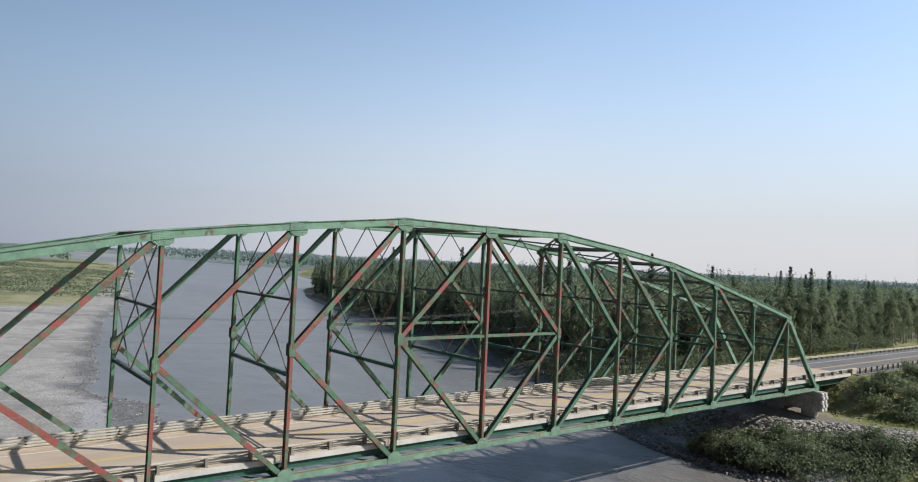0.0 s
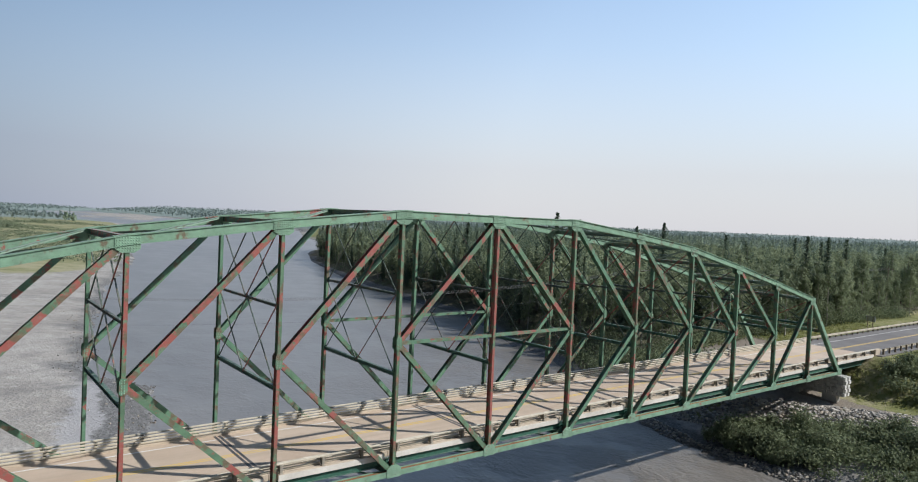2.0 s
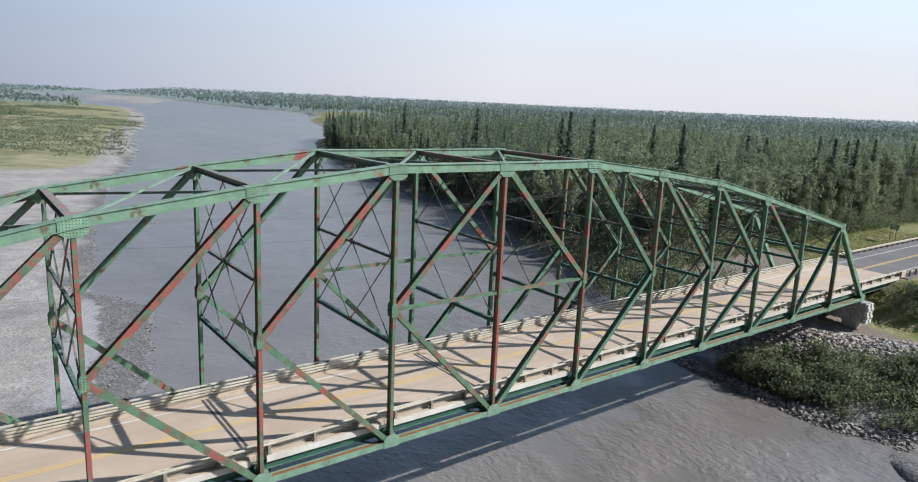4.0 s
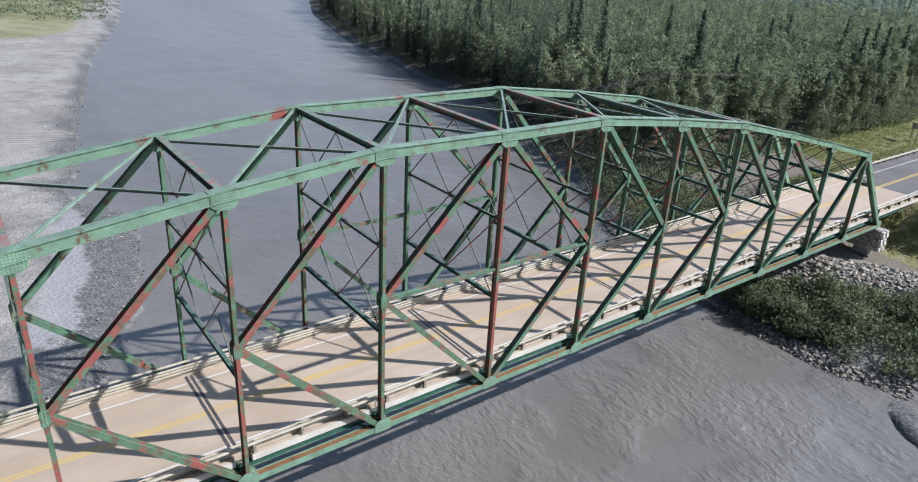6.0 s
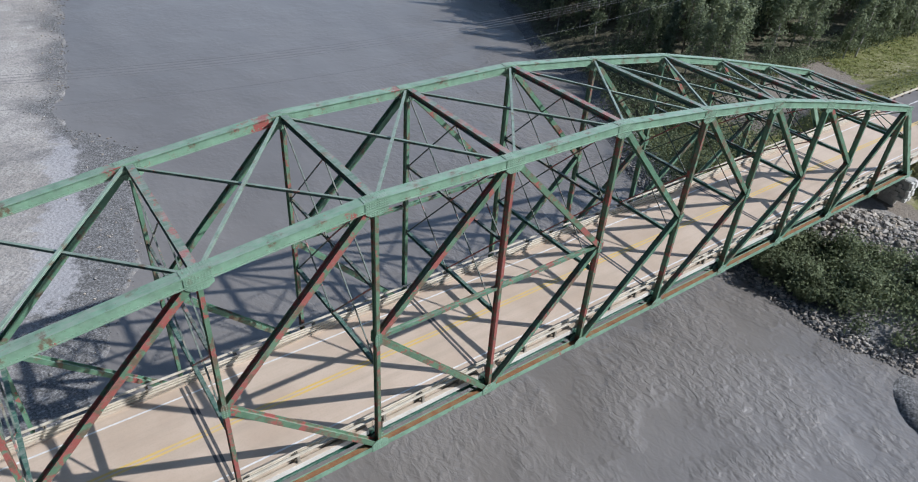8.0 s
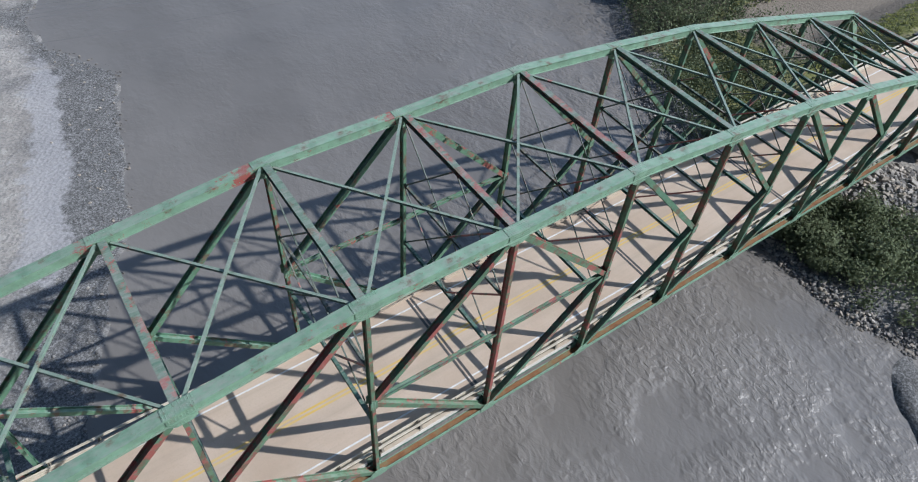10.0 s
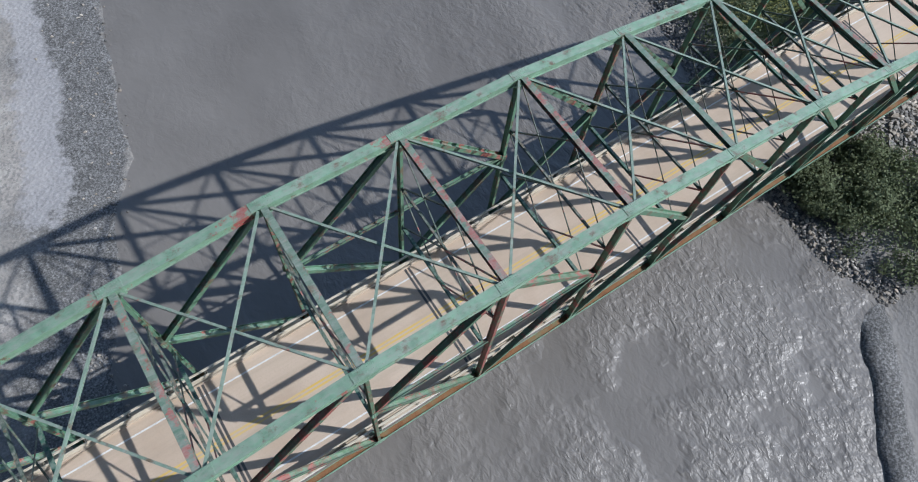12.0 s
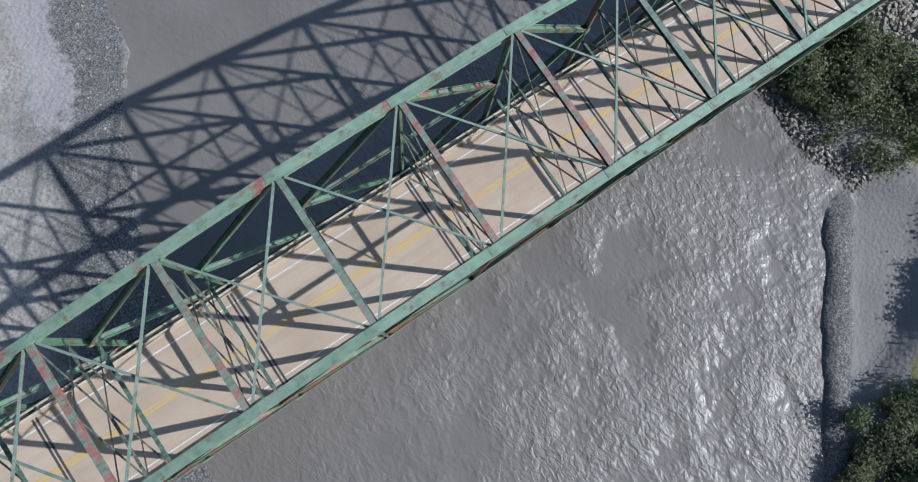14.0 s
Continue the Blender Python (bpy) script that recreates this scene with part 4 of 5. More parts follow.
def leaf_quads(centres, size, out=None, rs=None, stray=0.55):
    """Small leaf-clump quads at the given centres, that face roughly along out."""
    r = rs or rng
    c = np.asarray(centres, float)
    n = len(c)
    o = r.normal(size=(n, 3)) if out is None else np.asarray(out, float)
    o = o / (np.linalg.norm(o, axis=1)[:, None] + 1e-9) + r.normal(size=(n, 3)) * stray
    o /= np.linalg.norm(o, axis=1)[:, None]
    a = np.cross(o, r.normal(size=(n, 3)))
    a /= np.linalg.norm(a, axis=1)[:, None]
    b = np.cross(o, a)
    s = size * r.uniform(0.6, 1.25, n)[:, None]
    k = r.uniform(0.5, 0.85, n)[:, None]
    v = np.stack([c - a * s, c - b * s * k, c + a * s, c + b * s * k], 1).reshape(-1, 3)
    f = np.arange(4 * n).reshape(-1, 4)
    return v, f


def raw_mesh(name, v, f, mat, tone=None):
    me = bpy.data.meshes.new(name)
    me.from_pydata(np.asarray(v).tolist(), [], np.asarray(f).tolist())
    me.materials.append(mat)
    t = np.full(len(v), 0.5) if tone is None else np.asarray(tone, float)
    layer = me.color_attributes.new("tone", "FLOAT_COLOR", "POINT")
    layer.data.foreach_set("color", np.stack([t, t, t, np.ones_like(t)], 1).ravel())
    return me


def tapered(bm, a, b, ra, rb, sides=6):
    a, b = Vector(a), Vector(b)
    q = (b - a).to_track_quat("Z", "Y")
    rings = []
    for p, r in ((a, ra), (b, rb)):
        rings.append([bm.verts.new(p + q @ Vector((r * math.cos(2 * math.pi * i / sides), r * math.sin(2 * math.pi * i / sides), 0))) for i in range(sides)])
    for i in range(sides):
        bm.faces.new((rings[0][i], rings[0][(i + 1) % sides], rings[1][(i + 1) % sides], rings[1][i]))
    bm.faces.new(rings[1])


def spruce_data(h, seed):
    r = np.random.default_rng(seed)
    bm = bmesh.new()
    tapered(bm, (0, 0, -0.5), (0, 0, h * 0.97), 0.016 * h, 0.01)
    pts = []
    z = h * 0.12
    while z < h * 0.985:
        k = 1 - z / h
        rad = h * 0.15 * (k ** 0.9) * r.uniform(0.7, 1.2) + 0.16
        m = max(4, int(5 + 6 * k))
        off = r.uniform(0, 6.28)
        for j in range(m):
            an = off + 6.283 * j / m + r.normal() * 0.2
            ln = rad * r.uniform(0.6, 1.2)
            steps = max(2, int(ln / 0.28))
            if ln > 0.8 and j % 2 == 0:
                tapered(bm, (0, 0, z), (ln * 0.9 * math.cos(an), ln * 0.9 * math.sin(an), z - ln * 0.25), 0.03, 0.008, 3)
            for s in range(steps):
                d = ln * (s + 0.6) / steps
                pts.append((d * math.cos(an) + r.normal() * 0.08, d * math.sin(an) + r.normal() * 0.08, z - 0.32 * d + r.normal() * 0.08))
        z += h * 0.014 * (0.45 + 0.55 * k) + 0.07
    pts = np.array(pts)
    v, f = leaf_quads(pts, 0.27, pts * (1, 1, 0) + (0, 0, 0.6), r, 0.4)
    return bm, raw_mesh("crown", v, f, SPRUCE_LEAF)


def birch_data(h, seed, leaves=1620, wide=0.095):
    r = np.random.default_rng(seed)
    bm = bmesh.new()
    lean = r.normal(size=2) * 0.03 * h
    top = Vector((lean[0], lean[1], h * 0.93))
    tapered(bm, (0, 0, -0.5), top * 0.5, 0.013 * h, 0.009 * h)
    tapered(bm, top * 0.5, top, 0.009 * h, 0.02)
    tips = []
    for j in range(30):
        u = r.uniform(0.13, 0.97)
        p = top * u
        an = r.uniform(0, 6.283)
        ln = h * wide * (1.15 - 0.75 * abs(u - 0.5)) * r.uniform(0.6, 1.15) * (1.0 if u < 0.8 else 0.6)
        q = p + Vector((ln * math.cos(an), ln * math.sin(an), ln * r.uniform(0.4, 1.0)))
        tapered(bm, p, q, 0.05, 0.012, 4)
        tips.append((np.array(p), np.array(q)))
    pts, outs = [], []
    per = leaves // len(tips)
    for p, q in tips:
        for _ in range(3):
            c = p + (q - p) * r.uniform(0.45, 1.05) + r.normal(size=3) * 0.25
            d = r.normal(size=(per // 3, 3))
            d /= np.linalg.norm(d, axis=1)[:, None]
            d *= r.uniform(0.5, 1.0, (per // 3, 1)) ** 0.5
            pts.append(c + d * np.array([0.058, 0.058, 0.07]) * h)
            outs.append(d + 0.6 * (c - np.array([0, 0, h * 0.5])) / (0.2 * h) + (0, 0, 0.2))
    v, f = leaf_quads(np.concatenate(pts), 0.17, np.concatenate(outs), r, 0.3)
    return bm, raw_mesh("crown", v, f, BIRCH_LEAF)


def tree_kind(name, bm, crown, bark, label, category, group):
    me = bpy.data.meshes.new("trunk")
    bm.to_mesh(me)
    bm.free()
    me.materials.append(bark)

    def plant(x, y, scale, turn, tag=None):
        root = thing(name, (x, y, float(height(x, y))), tag or label, category, group)
        root.rotation_euler = (0, 0, turn)
        root.scale = (scale, scale, scale)
        for nm, data in (("trunk", me), ("crown", crown)):
            o = new(nm, data)
            o.parent = root
        return root

    return plant


spruces = [tree_kind("spruce_tree", *spruce_data(h, 10 + k), BARK_DARK, "tall narrow dark green spruce in the riverside forest", "spruce", "forest spruces") for k, h in enumerate((15, 13, 17.5, 11))]
birches = [tree_kind("birch_tree", *birch_data(h, 30 + k), BARK_PALE, "leafy green birch with pale trunk in the riverside forest", "birch", "forest birches") for k, h in enumerate((11, 13, 9.5, 12, 10.5))]


def in_forest(x, y):
    d = x - shore(RIGHT_SHORE, y)
    return d > (5 if y > 60 else 9) and y > 27 + 2.5 * math.sin(x * 0.11) - 0.05 * max(x - 80, 0) and not (x < 62 and y < 44)


# single trees along the river edge and the meadow, nearest rows first
placed = []
tries = 0
while len(placed) < 400 and tries < 30000:
    tries += 1
    if rng.random() < 0.5:
        y = rng.uniform(40, 365)
        x = shore(RIGHT_SHORE, y) + (9 if y < 60 else 4.5) + abs(rng.normal()) * 13
    else:
        x = rng.uniform(58, 190)
        y = 25 + abs(rng.normal()) * 17
    if not in_forest(x, y) or any((x - a) ** 2 + (y - b) ** 2 < 6.2 for a, b in placed):
        continue
    placed.append((x, y))
    d = x - shore(RIGHT_SHORE, y)
    if rng.random() < (0.5 if y > 100 else 0.2):
        spruces[rng.integers(4)](x, y, rng.uniform(0.62, 0.98) + 0.15 * rng.random() ** 4, rng.uniform(0, 6.28))
    else:
        birches[rng.integers(5)](x, y, rng.uniform(0.75, 1.15), rng.uniform(0, 6.28))


# the woods behind, too many to count
def woods(name, spots, tall, quads, size, mat, spruce, seed):
    """One joined mesh of many trees; each is a cloud of leaf clumps with its own height, width and tone."""
    r = np.random.default_rng(seed)
    xs, ys = spots[:, 0], spots[:, 1]
    zs = height(xs, ys)
    n = len(spots)
    hs = tall * (r.uniform(0.62, 1.0, n) + 0.16 * r.uniform(0, 1, n) ** 4)
    fat = r.uniform(0.75, 1.3, (n, 1))
    H = hs[:, None]
    base = np.stack([xs, ys, zs], 1)[:, None, :]
    if spruce:
        zz = 0.22 + 0.78 * r.uniform(0, 1, (n, quads)) ** 0.9
        an = r.uniform(0, 6.283, (n, quads))
        rad = 0.125 * fat * (1 - zz) ** 0.9 * r.uniform(0.65, 1.1, (n, quads)) + 0.01
        pts = base + np.stack([rad * np.cos(an), rad * np.sin(an), zz], 2) * H[:, :, None]
        out = np.stack([np.cos(an), np.sin(an), np.full_like(an, 0.4)], 2)
        small = 0.5 + 0.7 * (1 - zz)
    else:
        lobes = 6                       # rounded masses of foliage that make up one crown
        la, lz = r.uniform(0, 6.283, (n, lobes)), r.uniform(0.38, 0.9, (n, lobes))
        lr = 0.13 * fat * (1.25 - lz) * r.uniform(0.5, 1.2, (n, lobes))
        mid = np.stack([lr * np.cos(la), lr * np.sin(la), lz], 2)
        pick = r.integers(0, lobes, (n, quads))
        d = r.normal(size=(n, quads, 3)) + (0, 0, 0.55)
        d /= np.linalg.norm(d, axis=2)[:, :, None]
        size_l = (0.095 * fat * (1.35 - 0.5 * lz))[np.arange(n)[:, None], pick][:, :, None]
        pts = base + (mid[np.arange(n)[:, None], pick] + d * size_l * (0.75 + 0.3 * r.uniform(0, 1, (n, quads, 1))) * (1, 1, 1.1)) * H[:, :, None]
        out = d
        small = np.ones((n, quads))
    pts, out = pts.reshape(-1, 3), out.reshape(-1, 3)
    grow = np.repeat(np.clip(np.hypot(xs, ys) / 420, 0.75, 3.2), quads) * small.ravel()
    v, f = leaf_quads(pts, 1.0, out, r, 0.35)
    c = np.repeat(pts, 4, axis=0)
    v = c + (v - c) * size * np.repeat(grow, 4)[:, None]
    me = raw_mesh(name, v, f, mat, np.repeat(r.uniform(0, 1, n), quads * 4))
    return tagged(new(name, me), "dense mixed woods stretching to the horizon", "woods", kind="stuff")


def spread(n, rmin, rmax, seed, upstream=0.0):
    """Random spots in the woods; upstream: the share that is kept to the reach above the bend."""
    r = np.random.default_rng(seed)
    out = []
    while len(out) < n:
        m = 4 * n
        rad = rmin * (rmax / rmin) ** r.uniform(0, 1, m)
        an = r.uniform(radians(0), radians(104), m) if rmax > 1200 else r.uniform(radians(8), radians(84), m)
        x, y = rad * np.cos(an), rad * np.sin(an)
        d = x - shore(RIGHT_SHORE, y)
        e = shore(LEFT_SHORE, y) - x
        ok = ((d > np.where((y > 440) & (y < 900), 95, np.where(y > 60, 6, 12))) & (y > 34)) | ((e > 60) & (rad > 800)) | ((y < -30) & (x > 90))
        ok &= (r.uniform(0, 1, m) > upstream) | (y > 0.75 * x + 20)
        out.extend(zip(x[ok], y[ok]))
    return np.array(out[:n])


woods("spruce_woods", spread(1150, 105, 420, 3, 0.75), 16.0, 110, 0.40, SPRUCE_LEAF, True, 99)
woods("birch_woods", spread(4000, 90, 380, 4), 12.5, 90, 0.40, BIRCH_LEAF, False, 98)
# from here outward the leaves carry haze in their colour
woods("spruce_woods_behind", spread(2300, 350, 1150, 13), 15.5, 30, 0.60, SPRUCE_HAZED, True, 89)
woods("birch_woods_behind", spread(5200, 350, 1150, 14), 12.0, 28, 0.72, BIRCH_HAZED, False, 88)
woods("distant_woods", spread(17000, 950, 4500, 5), 11.0, 14, 0.72, HAZED_LEAF, False, 97)

# the tallest spruces that stand over the canopy: place and height of the tip
for x, y, ztip in ((79.5, 71.1, 18.6), (81.9, 75.8, 17.0), (84.3, 68.9, 17.2), (85.9, 47.7, 17.1), (102.6, 67.1, 16.3), (107.7, 29.5, 15.7), (118.0, 30.0, 15.6), (133.5, 32.8, 15.4), (89.9, 115.7, 18.0), (111.6, 186.1, 18.6), (140.7, 41.5, 14.5), (109.4, 48.1, 15.2)):
    z0 = float(height(x, y))
    spruces[2](x, y, (ztip - z0) / 17.5, rng.uniform(0, 6.28))
    for dx, dy in ((-2.6, -1.0), (-0.6, -2.7), (1.6, -2.2), (-3.4, 1.4)):
        bx, by = x + dx + rng.normal() * 0.4, y + dy + rng.normal() * 0.4
        if by > 24:
            birches[rng.integers(5)](bx, by, rng.uniform(0.85, 1.1), rng.uniform(0, 6.28))

# ---- willow scrub on the banks ----
def bush_data(h, seed, leaves):
    r = np.random.default_rng(seed)
    bm = bmesh.new()
    pts = []
    for j in range(14):
        an, ln = r.uniform(0, 6.283), h * r.uniform(0.6, 1.0)
        q = Vector((ln * 0.55 * math.cos(an) * r.uniform(0.3, 1), ln * 0.55 * math.sin(an) * r.uniform(0.3, 1), ln * 0.9))
        tapered(bm, (0, 0, -0.1), q, 0.025, 0.006, 3)
        m = leaves // 14
        u = r.uniform(0.25, 1.05, (m, 1))
        pts.append(np.array(q)[None, :] * u + r.normal(size=(m, 3)) * 0.16 * h ** 0.5)
    pts = np.concatenate(pts)
    v, f = leaf_quads(pts, 0.105, pts - (0, 0, 0.3 * h), r, 0.42)
    return bm, raw_mesh("foliage", v, f, WILLOW_LEAF)


def bush_kind(bm, leaves, label):
    me = bpy.data.meshes.new("stem")
    bm.to_mesh(me)
    bm.free()
    me.materials.append(BARK_DARK)

    def plant(x, y, scale, turn):
        root = thing("willow_bush", (x, y, float(height(x, y))), label, "bush", "bank willows")
        root.rotation_euler = (0, 0, turn)
        root.scale = (scale, scale, scale)
        for nm, data in (("stem", me), ("foliage", leaves)):
            o = new(nm, data)
            o.parent = root

    return plant


bushes = [bush_kind(*bush_data(h, 60 + k, n), "dense grey-green willow bush on the river bank") for k, (h, n) in enumerate(((1.7, 640), (2.2, 800), (1.3, 480)))]


def scrub_edge(y):
    """Where the willows give way to the rock heap, by distance along the bank."""
    return np.interp(y, [-40, -20, -14, -7, -3, 0, 3, 6], [60, 56, 50.5, 46.3, 44.5, 43, 40.3, 39.5])


def on_silt(x, y):
    """The bare flat behind the gravel spit, and the strip beside it that stays open to the sun."""
    if y > -13.5:
        return False
    if 0.63 * x + 0.78 * y >= -5.5:
        return x < spit_axis(y) + 14.0
    return x < spit_axis(y) + (12.5 if y > -27.5 else 5.5)


def open_strip(x, y):
    """Low grass and gravel between the willows and the silt."""
    return x < 43.5 and -20 < y < -6.3 - 0.57 * (x - 38.7) + 0.8 * math.sin(x * 1.3)


count = 0
while count < 270:
    y = rng.uniform(-40, 5.5)
    x = shore(RIGHT_SHORE, y) + (1.5 if y > -14 else 0.4) + rng.uniform(0, 1) ** 1.3 * (12 if y > -6 else 19)
    if x > scrub_edge(y) - 0.4 or on_silt(x, y) or open_strip(x, y):
        continue
    bushes[rng.integers(3)](x, y, 0.55 + 0.95 * rng.random() ** 1.5, rng.uniform(0, 6.28))
    count += 1
for y in rng.uniform(-35, -26.5, 40):
    x = 23 + 1.19 * (y + 25.3) + rng.uniform(1.0, 7.5)
    if y > -26.8 - 1.2 * max(x - 24.5, 0):
        continue
    bushes[rng.integers(3)](x, y, rng.uniform(0.8, 1.3), rng.uniform(0, 6.28))
for _ in range(85):
    x, y = 60 + 40 * rng.random() ** 1.6, rng.uniform(-24, -3.0)
    bushes[rng.integers(3)](x, y, rng.uniform(0.8, 1.6), rng.uniform(0, 6.28))


def scrub(name, spots, tall, leaves, label):
    pts, outs, tone = [], [], []
    for x, y in spots:
        h = tall * rng.uniform(0.6, 1.3)
        d = rng.normal(size=(leaves, 3)) * (0.42 * h, 0.42 * h, 0.27 * h)
        pts.append(d + (x, y, float(height(x, y)) + 0.5 * h))
        outs.append(d + (0, 0, 0.25 * h))
        tone.append(np.full(leaves * 4, rng.uniform(0, 1)))
    v, f = leaf_quads(np.concatenate(pts), 0.14, np.concatenate(outs), None, 0.42)
    tagged(new(name, raw_mesh(name, v, f, WILLOW_LEAF, np.concatenate(tone))), label, "scrub", kind="stuff")


spots = []
while len(spots) < 420:
    y = rng.uniform(-38, 5.5)
    x = shore(RIGHT_SHORE, y) + (1.8 if y > -14 else 0.4) + rng.uniform(0, 12 if y > -6 else 19)
    if x < scrub_edge(y) - 0.5 and not on_silt(x, y) and not (open_strip(x, y) and rng.random() < 0.25):
        spots.append((x, y))
spots += list(zip(rng.uniform(58, 84, 240), rng.uniform(-24, -3.2, 240)))
scrub("bank_scrub", spots, 1.5, 150, "low grey-green scrub between the bank willows")
spots = [(shore(RIGHT_SHORE, y) + rng.uniform(2.5, 13), y) for y in rng.uniform(13, 48, 170)]
spots += [(x, y - 0.05 * max(x - 80, 0)) for x, y in zip(rng.uniform(56, 150, 230), 27.6 + np.abs(rng.normal(size=230)) * 1.5)]
spots += [(x, y) for x, y in zip(rng.uniform(50, 60, 40), rng.uniform(15, 28, 40))]
spots += [(shore(RIGHT_SHORE, y) + rng.uniform(1.5, 9), y) for y in rng.uniform(50, 240, 90)]
scrub("forest_edge_scrub", spots, 2.4, 120, "leafy scrub along the forest's edge and the upstream bank")

# ---- riprap ----
def rock_mesh(seed):
    """Angular broken stone: the hull of a dozen scattered points."""
    r = np.random.default_rng(seed)
    bm = bmesh.new()
    for _ in range(13):
        p = r.normal(size=3)
        p /= np.linalg.norm(p)
        bm.verts.new(p * r.uniform(0.75, 1.1) * (1.1, 0.85, 0.65))
    bmesh.ops.convex_hull(bm, input=bm.verts)
    bmesh.ops.delete(bm, geom=[v for v in bm.verts if not v.link_faces], context="VERTS")
    me = bpy.data.meshes.new("rock")
    bm.to_mesh(me)
    bm.free()
    me.materials.append(ROCK)
    return me


rocks = [rock_mesh(200 + k) for k in range(8)]
heap = thing("riprap", (45, 0, ZW), "heap of broken grey riprap rock below the bridge end", "riprap")


def place_rock(x, y, s):
    o = new("rock", rocks[rng.integers(8)])
    o.parent = heap
    o.location = Vector((x, y, float(height(x, y)) + s * 0.2)) - Vector(heap.location)
    o.rotation_euler = (rng.uniform(-0.4, 0.4), rng.uniform(-0.4, 0.4), rng.uniform(0, 6.28))
    o.scale = (s * rng.uniform(0.8, 1.3), s * rng.uniform(0.7, 1.1), s)


for _ in range(300):
    if rng.random() < 0.62:
        y = rng.uniform(-9.5, 8.5)
        place_rock(scrub_edge(y) + rng.uniform(0.0, 6.8), y, 0.20 + 0.36 * rng.random() ** 2)
    else:
        y = rng.uniform(-12.5, 16)
        place_rock(shore(RIGHT_SHORE, y) + rng.uniform(-0.3, 1.4), y, rng.uniform(0.16, 0.36))
base_v = [np.array([v.co[:] for v in m.vertices]) for m in rocks]
base_f = [np.array([p.vertices[:] for p in m.polygons]) for m in rocks]      # all triangles
vs, fs, off = [], [], 0
for k in range(5200):
    if k < 3000:
        y, s = rng.uniform(-11, 12), rng.uniform(0.10, 0.34)
        x = scrub_edge(y) + rng.uniform(-0.8, 7.4)
    else:
        y = rng.uniform(-12.8, 26)
        x, s = shore(RIGHT_SHORE, y) + rng.uniform(-0.5, 1.7 if y < -4 else 1.5), rng.uniform(0.07, 0.25)
    j = k % 8
    a = rng.uniform(0, 6.28)
    rot = np.array([[math.cos(a), -math.sin(a), 0], [math.sin(a), math.cos(a), 0], [0, 0, 1]])
    vs.append(base_v[j] @ rot.T * s * rng.uniform(0.75, 1.2, 3) + (x, y, float(height(x, y)) + s * 0.2))
    fs.append(base_f[j] + off)
    off += len(base_v[j])
loose = new("loose_rock", raw_mesh("loose_rock", np.concatenate(vs), np.concatenate(fs), ROCK))
tagged(loose, "loose broken rock along the river's edge", "rubble", kind="stuff")

vs, fs, off = [], [], 0
for k in range(1100):
    y = rng.uniform(12, 130)
    x, s = shore(LEFT_SHORE, y) - abs(rng.normal()) * 2.6 + 0.4, 0.05 + 0.17 * rng.random() ** 3
    j = k % 8
    vs.append(base_v[j] * s * rng.uniform(0.75, 1.2, 3) + (x, y, max(float(height(x, y)), ZW) + s * 0.15))
    fs.append(base_f[j] + off)
    off += len(base_v[j])
tagged(new("bar_stones", raw_mesh("bar_stones", np.concatenate(vs), np.concatenate(fs), ROCK)), "loose dark stones along the gravel bar's edge", "stones", kind="stuff")

# ---- grass tufts ----
n = 26000
gx0, gy0 = 42 + 78 * rng.uniform(0, 1, n) ** 1.5, rng.uniform(-24, 28, n)
keep = ((np.abs(gy0 - YC) > 6.0) | (gx0 < 62)) & ((gx0 > 56.5) | (gy0 < -14)) & ~((gx0 < 84) & (gy0 > 15.5) & (gy0 < 27))
pts = np.repeat(np.stack([gx0, gy0, height(gx0, gy0) + 0.08], 1)[keep], 3, axis=0)
pts = pts + rng.normal(size=pts.shape) * (0.2, 0.2, 0.04)
v, f = leaf_quads(pts, 0.13, np.tile((0.2, -0.5, 0.9), (len(pts), 1)), None, 0.35)
tagged(new("grass", raw_mesh("grass", v, f, GRASS_LEAF)), "rough yellow-green grass on the roadside", "grass", kind="stuff")

# scrub on the far gravel bar, in drifts, and a taller thicket behind it
def drifts(name, n, ylo, yhi, back, tall, wide, leaf, quads, level, label):
    sy = rng.uniform(ylo, yhi, n)
    sx = shore(LEFT_SHORE, sy) - rng.uniform(*back, n)
    keep = wave(sx, sy * 0.4, 0.022, 11) + 0.7 * wave(sx, sy * 0.6, 0.06, 12) + 0.3 * wave(sx, sy, 0.15, 13) > level
    sx, sy = sx[keep], sy[keep]
    h = tall * rng.uniform(0.4, 1.2, len(sx))
    rise = np.repeat(h, quads)[:, None]
    d = rng.normal(size=(len(rise), 3)) * (wide, wide, 0.3)
    d[:, 2] = (np.abs(d[:, 2]) * rise[:, 0] + 0.2)
    pts = np.repeat(np.stack([sx, sy, height(sx, sy)], 1), quads, axis=0) + d
    v, f = leaf_quads(pts, leaf, d * (1, 1, 0.6) + (0, 0, 1.0), None, 0.4)
    tone = np.repeat(rng.uniform(0, 1, len(sx)), quads * 4)
    tagged(new(name, raw_mesh(name, v, f, BAR_LEAF, tone)), label, "scrub", kind="stuff")


drifts("bar_scrub", 5200, 258, 900, (6, 240), 1.6, 1.9, 0.42, 22, 0.08, "grey-green willow scrub in drifts on the gravel bar")
drifts("bar_thicket", 1500, 470, 950, (90, 330), 6.0, 1.5, 0.6, 34, 0.3, "taller grey-green thicket behind the gravel bar")

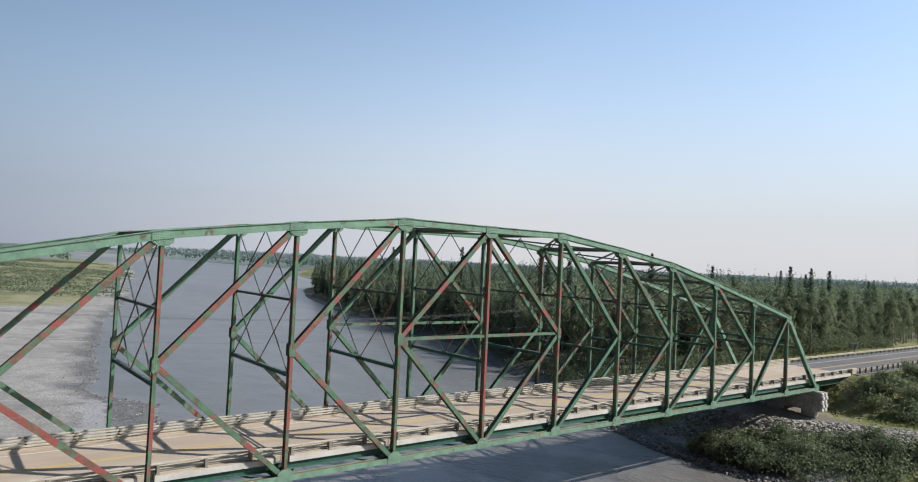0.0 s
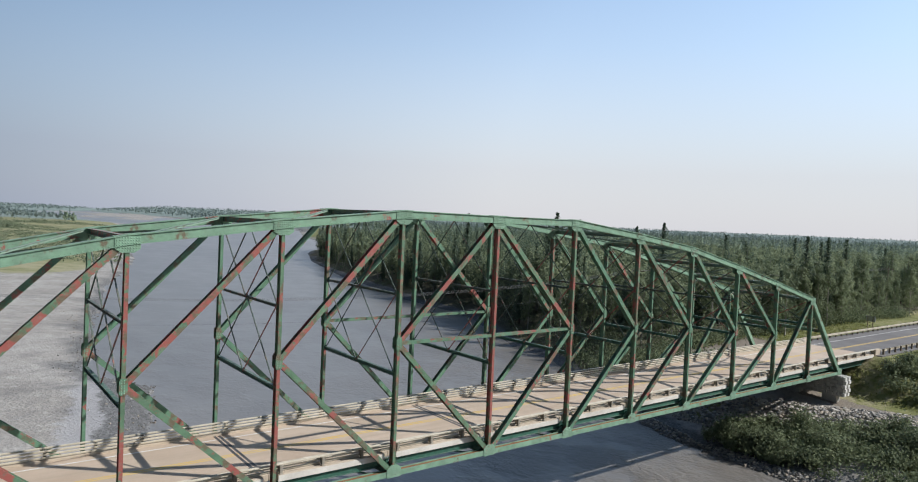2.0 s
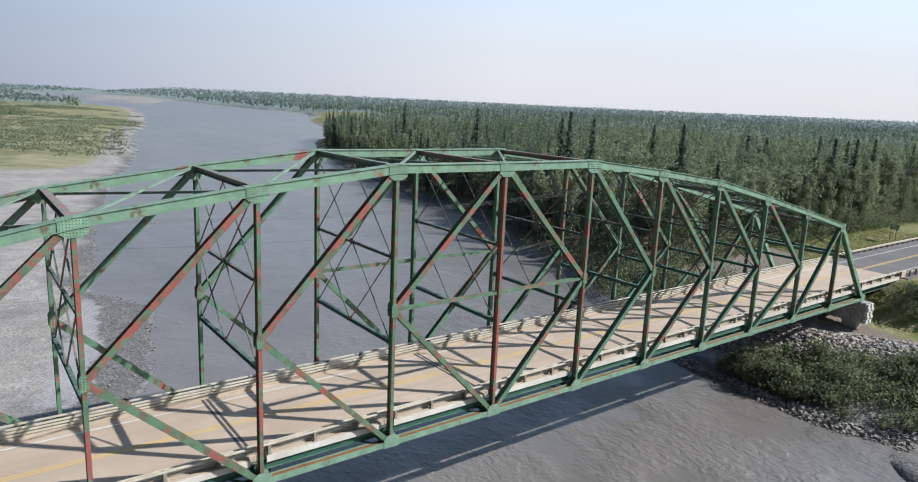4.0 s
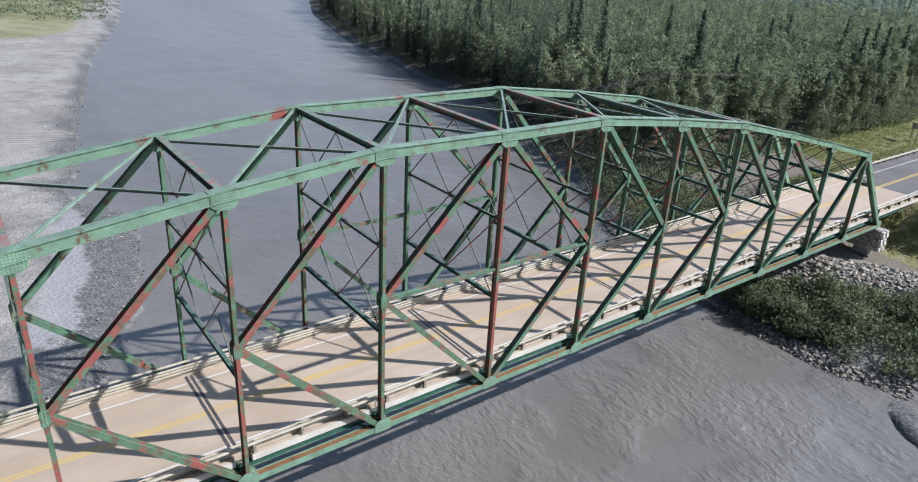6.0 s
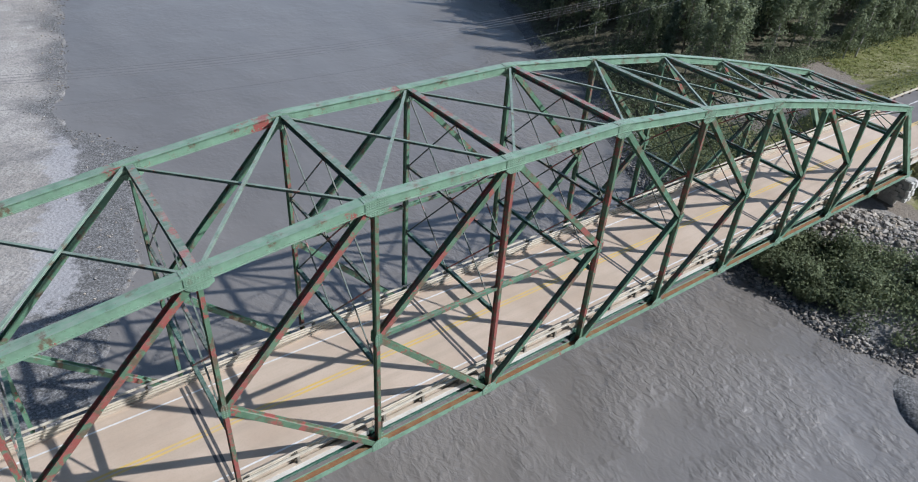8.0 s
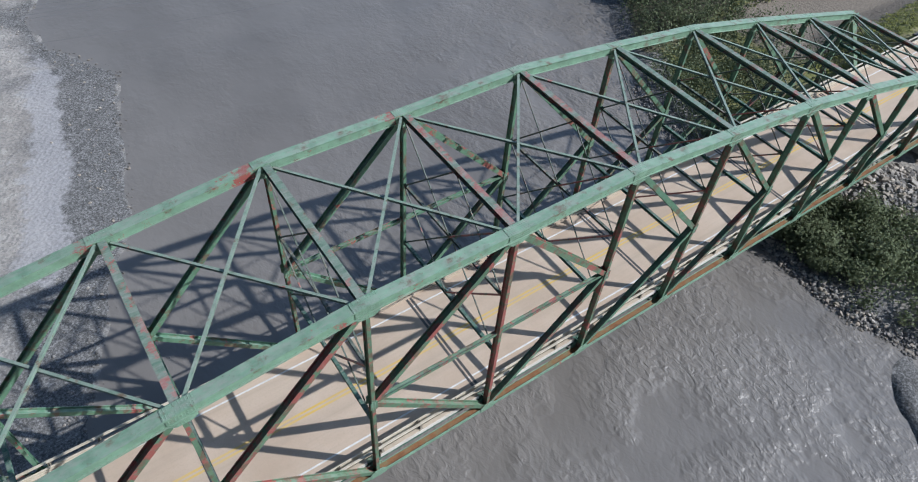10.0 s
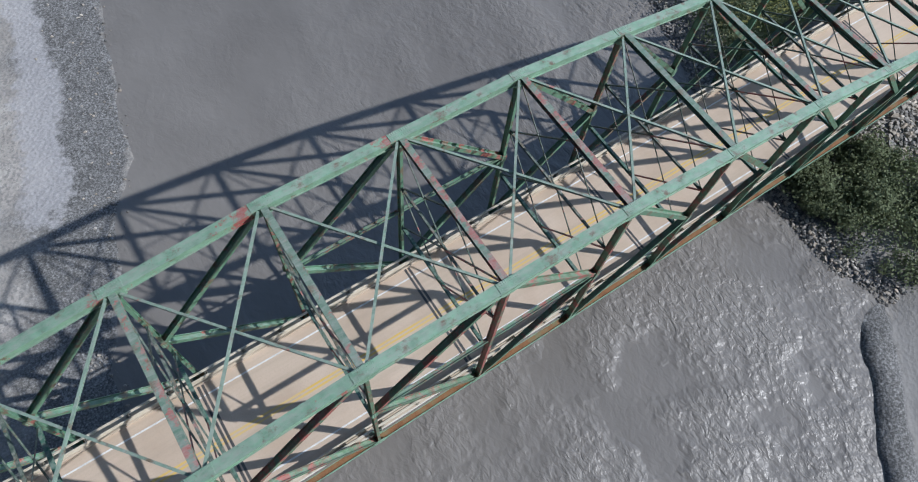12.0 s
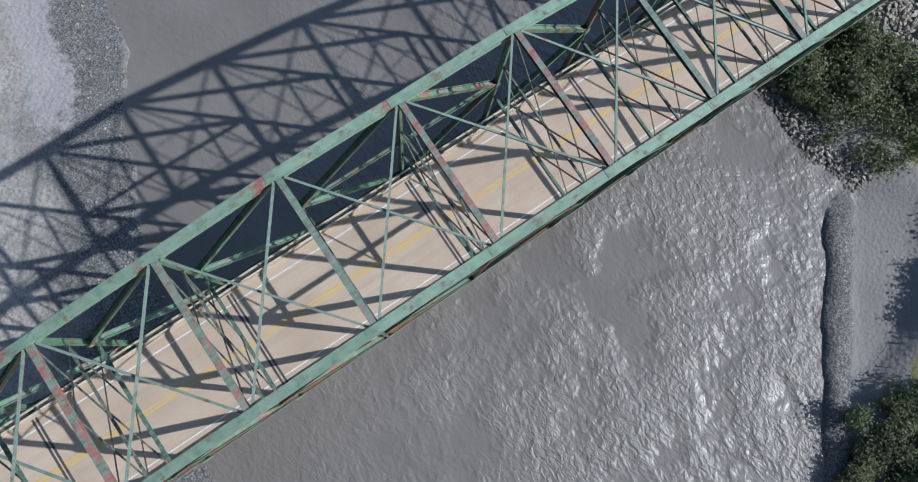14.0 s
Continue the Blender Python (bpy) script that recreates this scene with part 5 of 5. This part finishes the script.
# ---- road signs ----
def road_sign(x, y, turn):
    s = thing("road_sign", (x, y, float(height(x, y))), "grey back of a road sign on two posts", "road sign", "road signs")
    s.rotation_euler = (0, 0, turn)
    for dx in (-0.55, 0.55):
        bm = bmesh.new()
        box(bm, (dx - 0.05, -0.05, -0.3), (dx + 0.05, 0.05, 3.0))
        part("post", bm, WOOD, s)
    bm = bmesh.new()
    box(bm, (-1.0, -0.1, 2.1), (1.0, -0.055, 3.1))
    part("panel", bm, SIGN_MAT, s)


road_sign(109, 17.8, radians(70))


# ---- power line across the river ----
WIRE = plain_mottled("grey_cable", (0.15, 0.15, 0.155), (0.22, 0.22, 0.225), 2.0, 0.6)


def utility_pole(x, y, ztop):
    z0 = float(height(x, y))
    p = thing("utility_pole", (x, y, z0), "weathered wooden utility pole with a crossarm", "utility pole", "utility poles")
    bm = bmesh.new()
    tapered(bm, (0, 0, -0.5), (0, 0, ztop - z0 + 0.5), 0.16, 0.1, 8)
    part("pole", bm, WOOD, p)
    bm = bmesh.new()
    box(bm, (-0.06, -1.2, ztop - z0 - 0.15), (0.06, 1.2, ztop - z0))
    part("crossarm", bm, WOOD, p)
    return [(x, y + d, ztop + 0.12) for d in (-1.1, -0.4, 0.4, 1.1)] + [(x, y, ztop - 2.2)]


def cables(a, b, sag):
    for k, (p, q) in enumerate(zip(a, b)):
        bm = bmesh.new()
        pts = [Vector(p).lerp(Vector(q), t / 24) - Vector((0, 0, sag * (1 if k < 4 else 1.15) * 4 * (t / 24) * (1 - t / 24))) for t in range(25)]
        rings = [[bm.verts.new(c + Vector((0, dy, dz))) for dy, dz in rect(0.02, 0.02)] for c in pts]
        for r0, r1 in zip(rings, rings[1:]):
            for e in range(4):
                bm.faces.new((r0[e], r0[(e + 1) % 4], r1[(e + 1) % 4], r1[e]))
        tagged(part("cable", bm, WIRE), "thin grey overhead power cable across the river", "power cable", "power cables")


ends = [utility_pole(-62, 56, 9.0), utility_pole(67, 39, 8.0), utility_pole(150, 30, 8.5)]
cables(ends[0], ends[1], 4.5)
cables(ends[1], ends[2], 1.2)
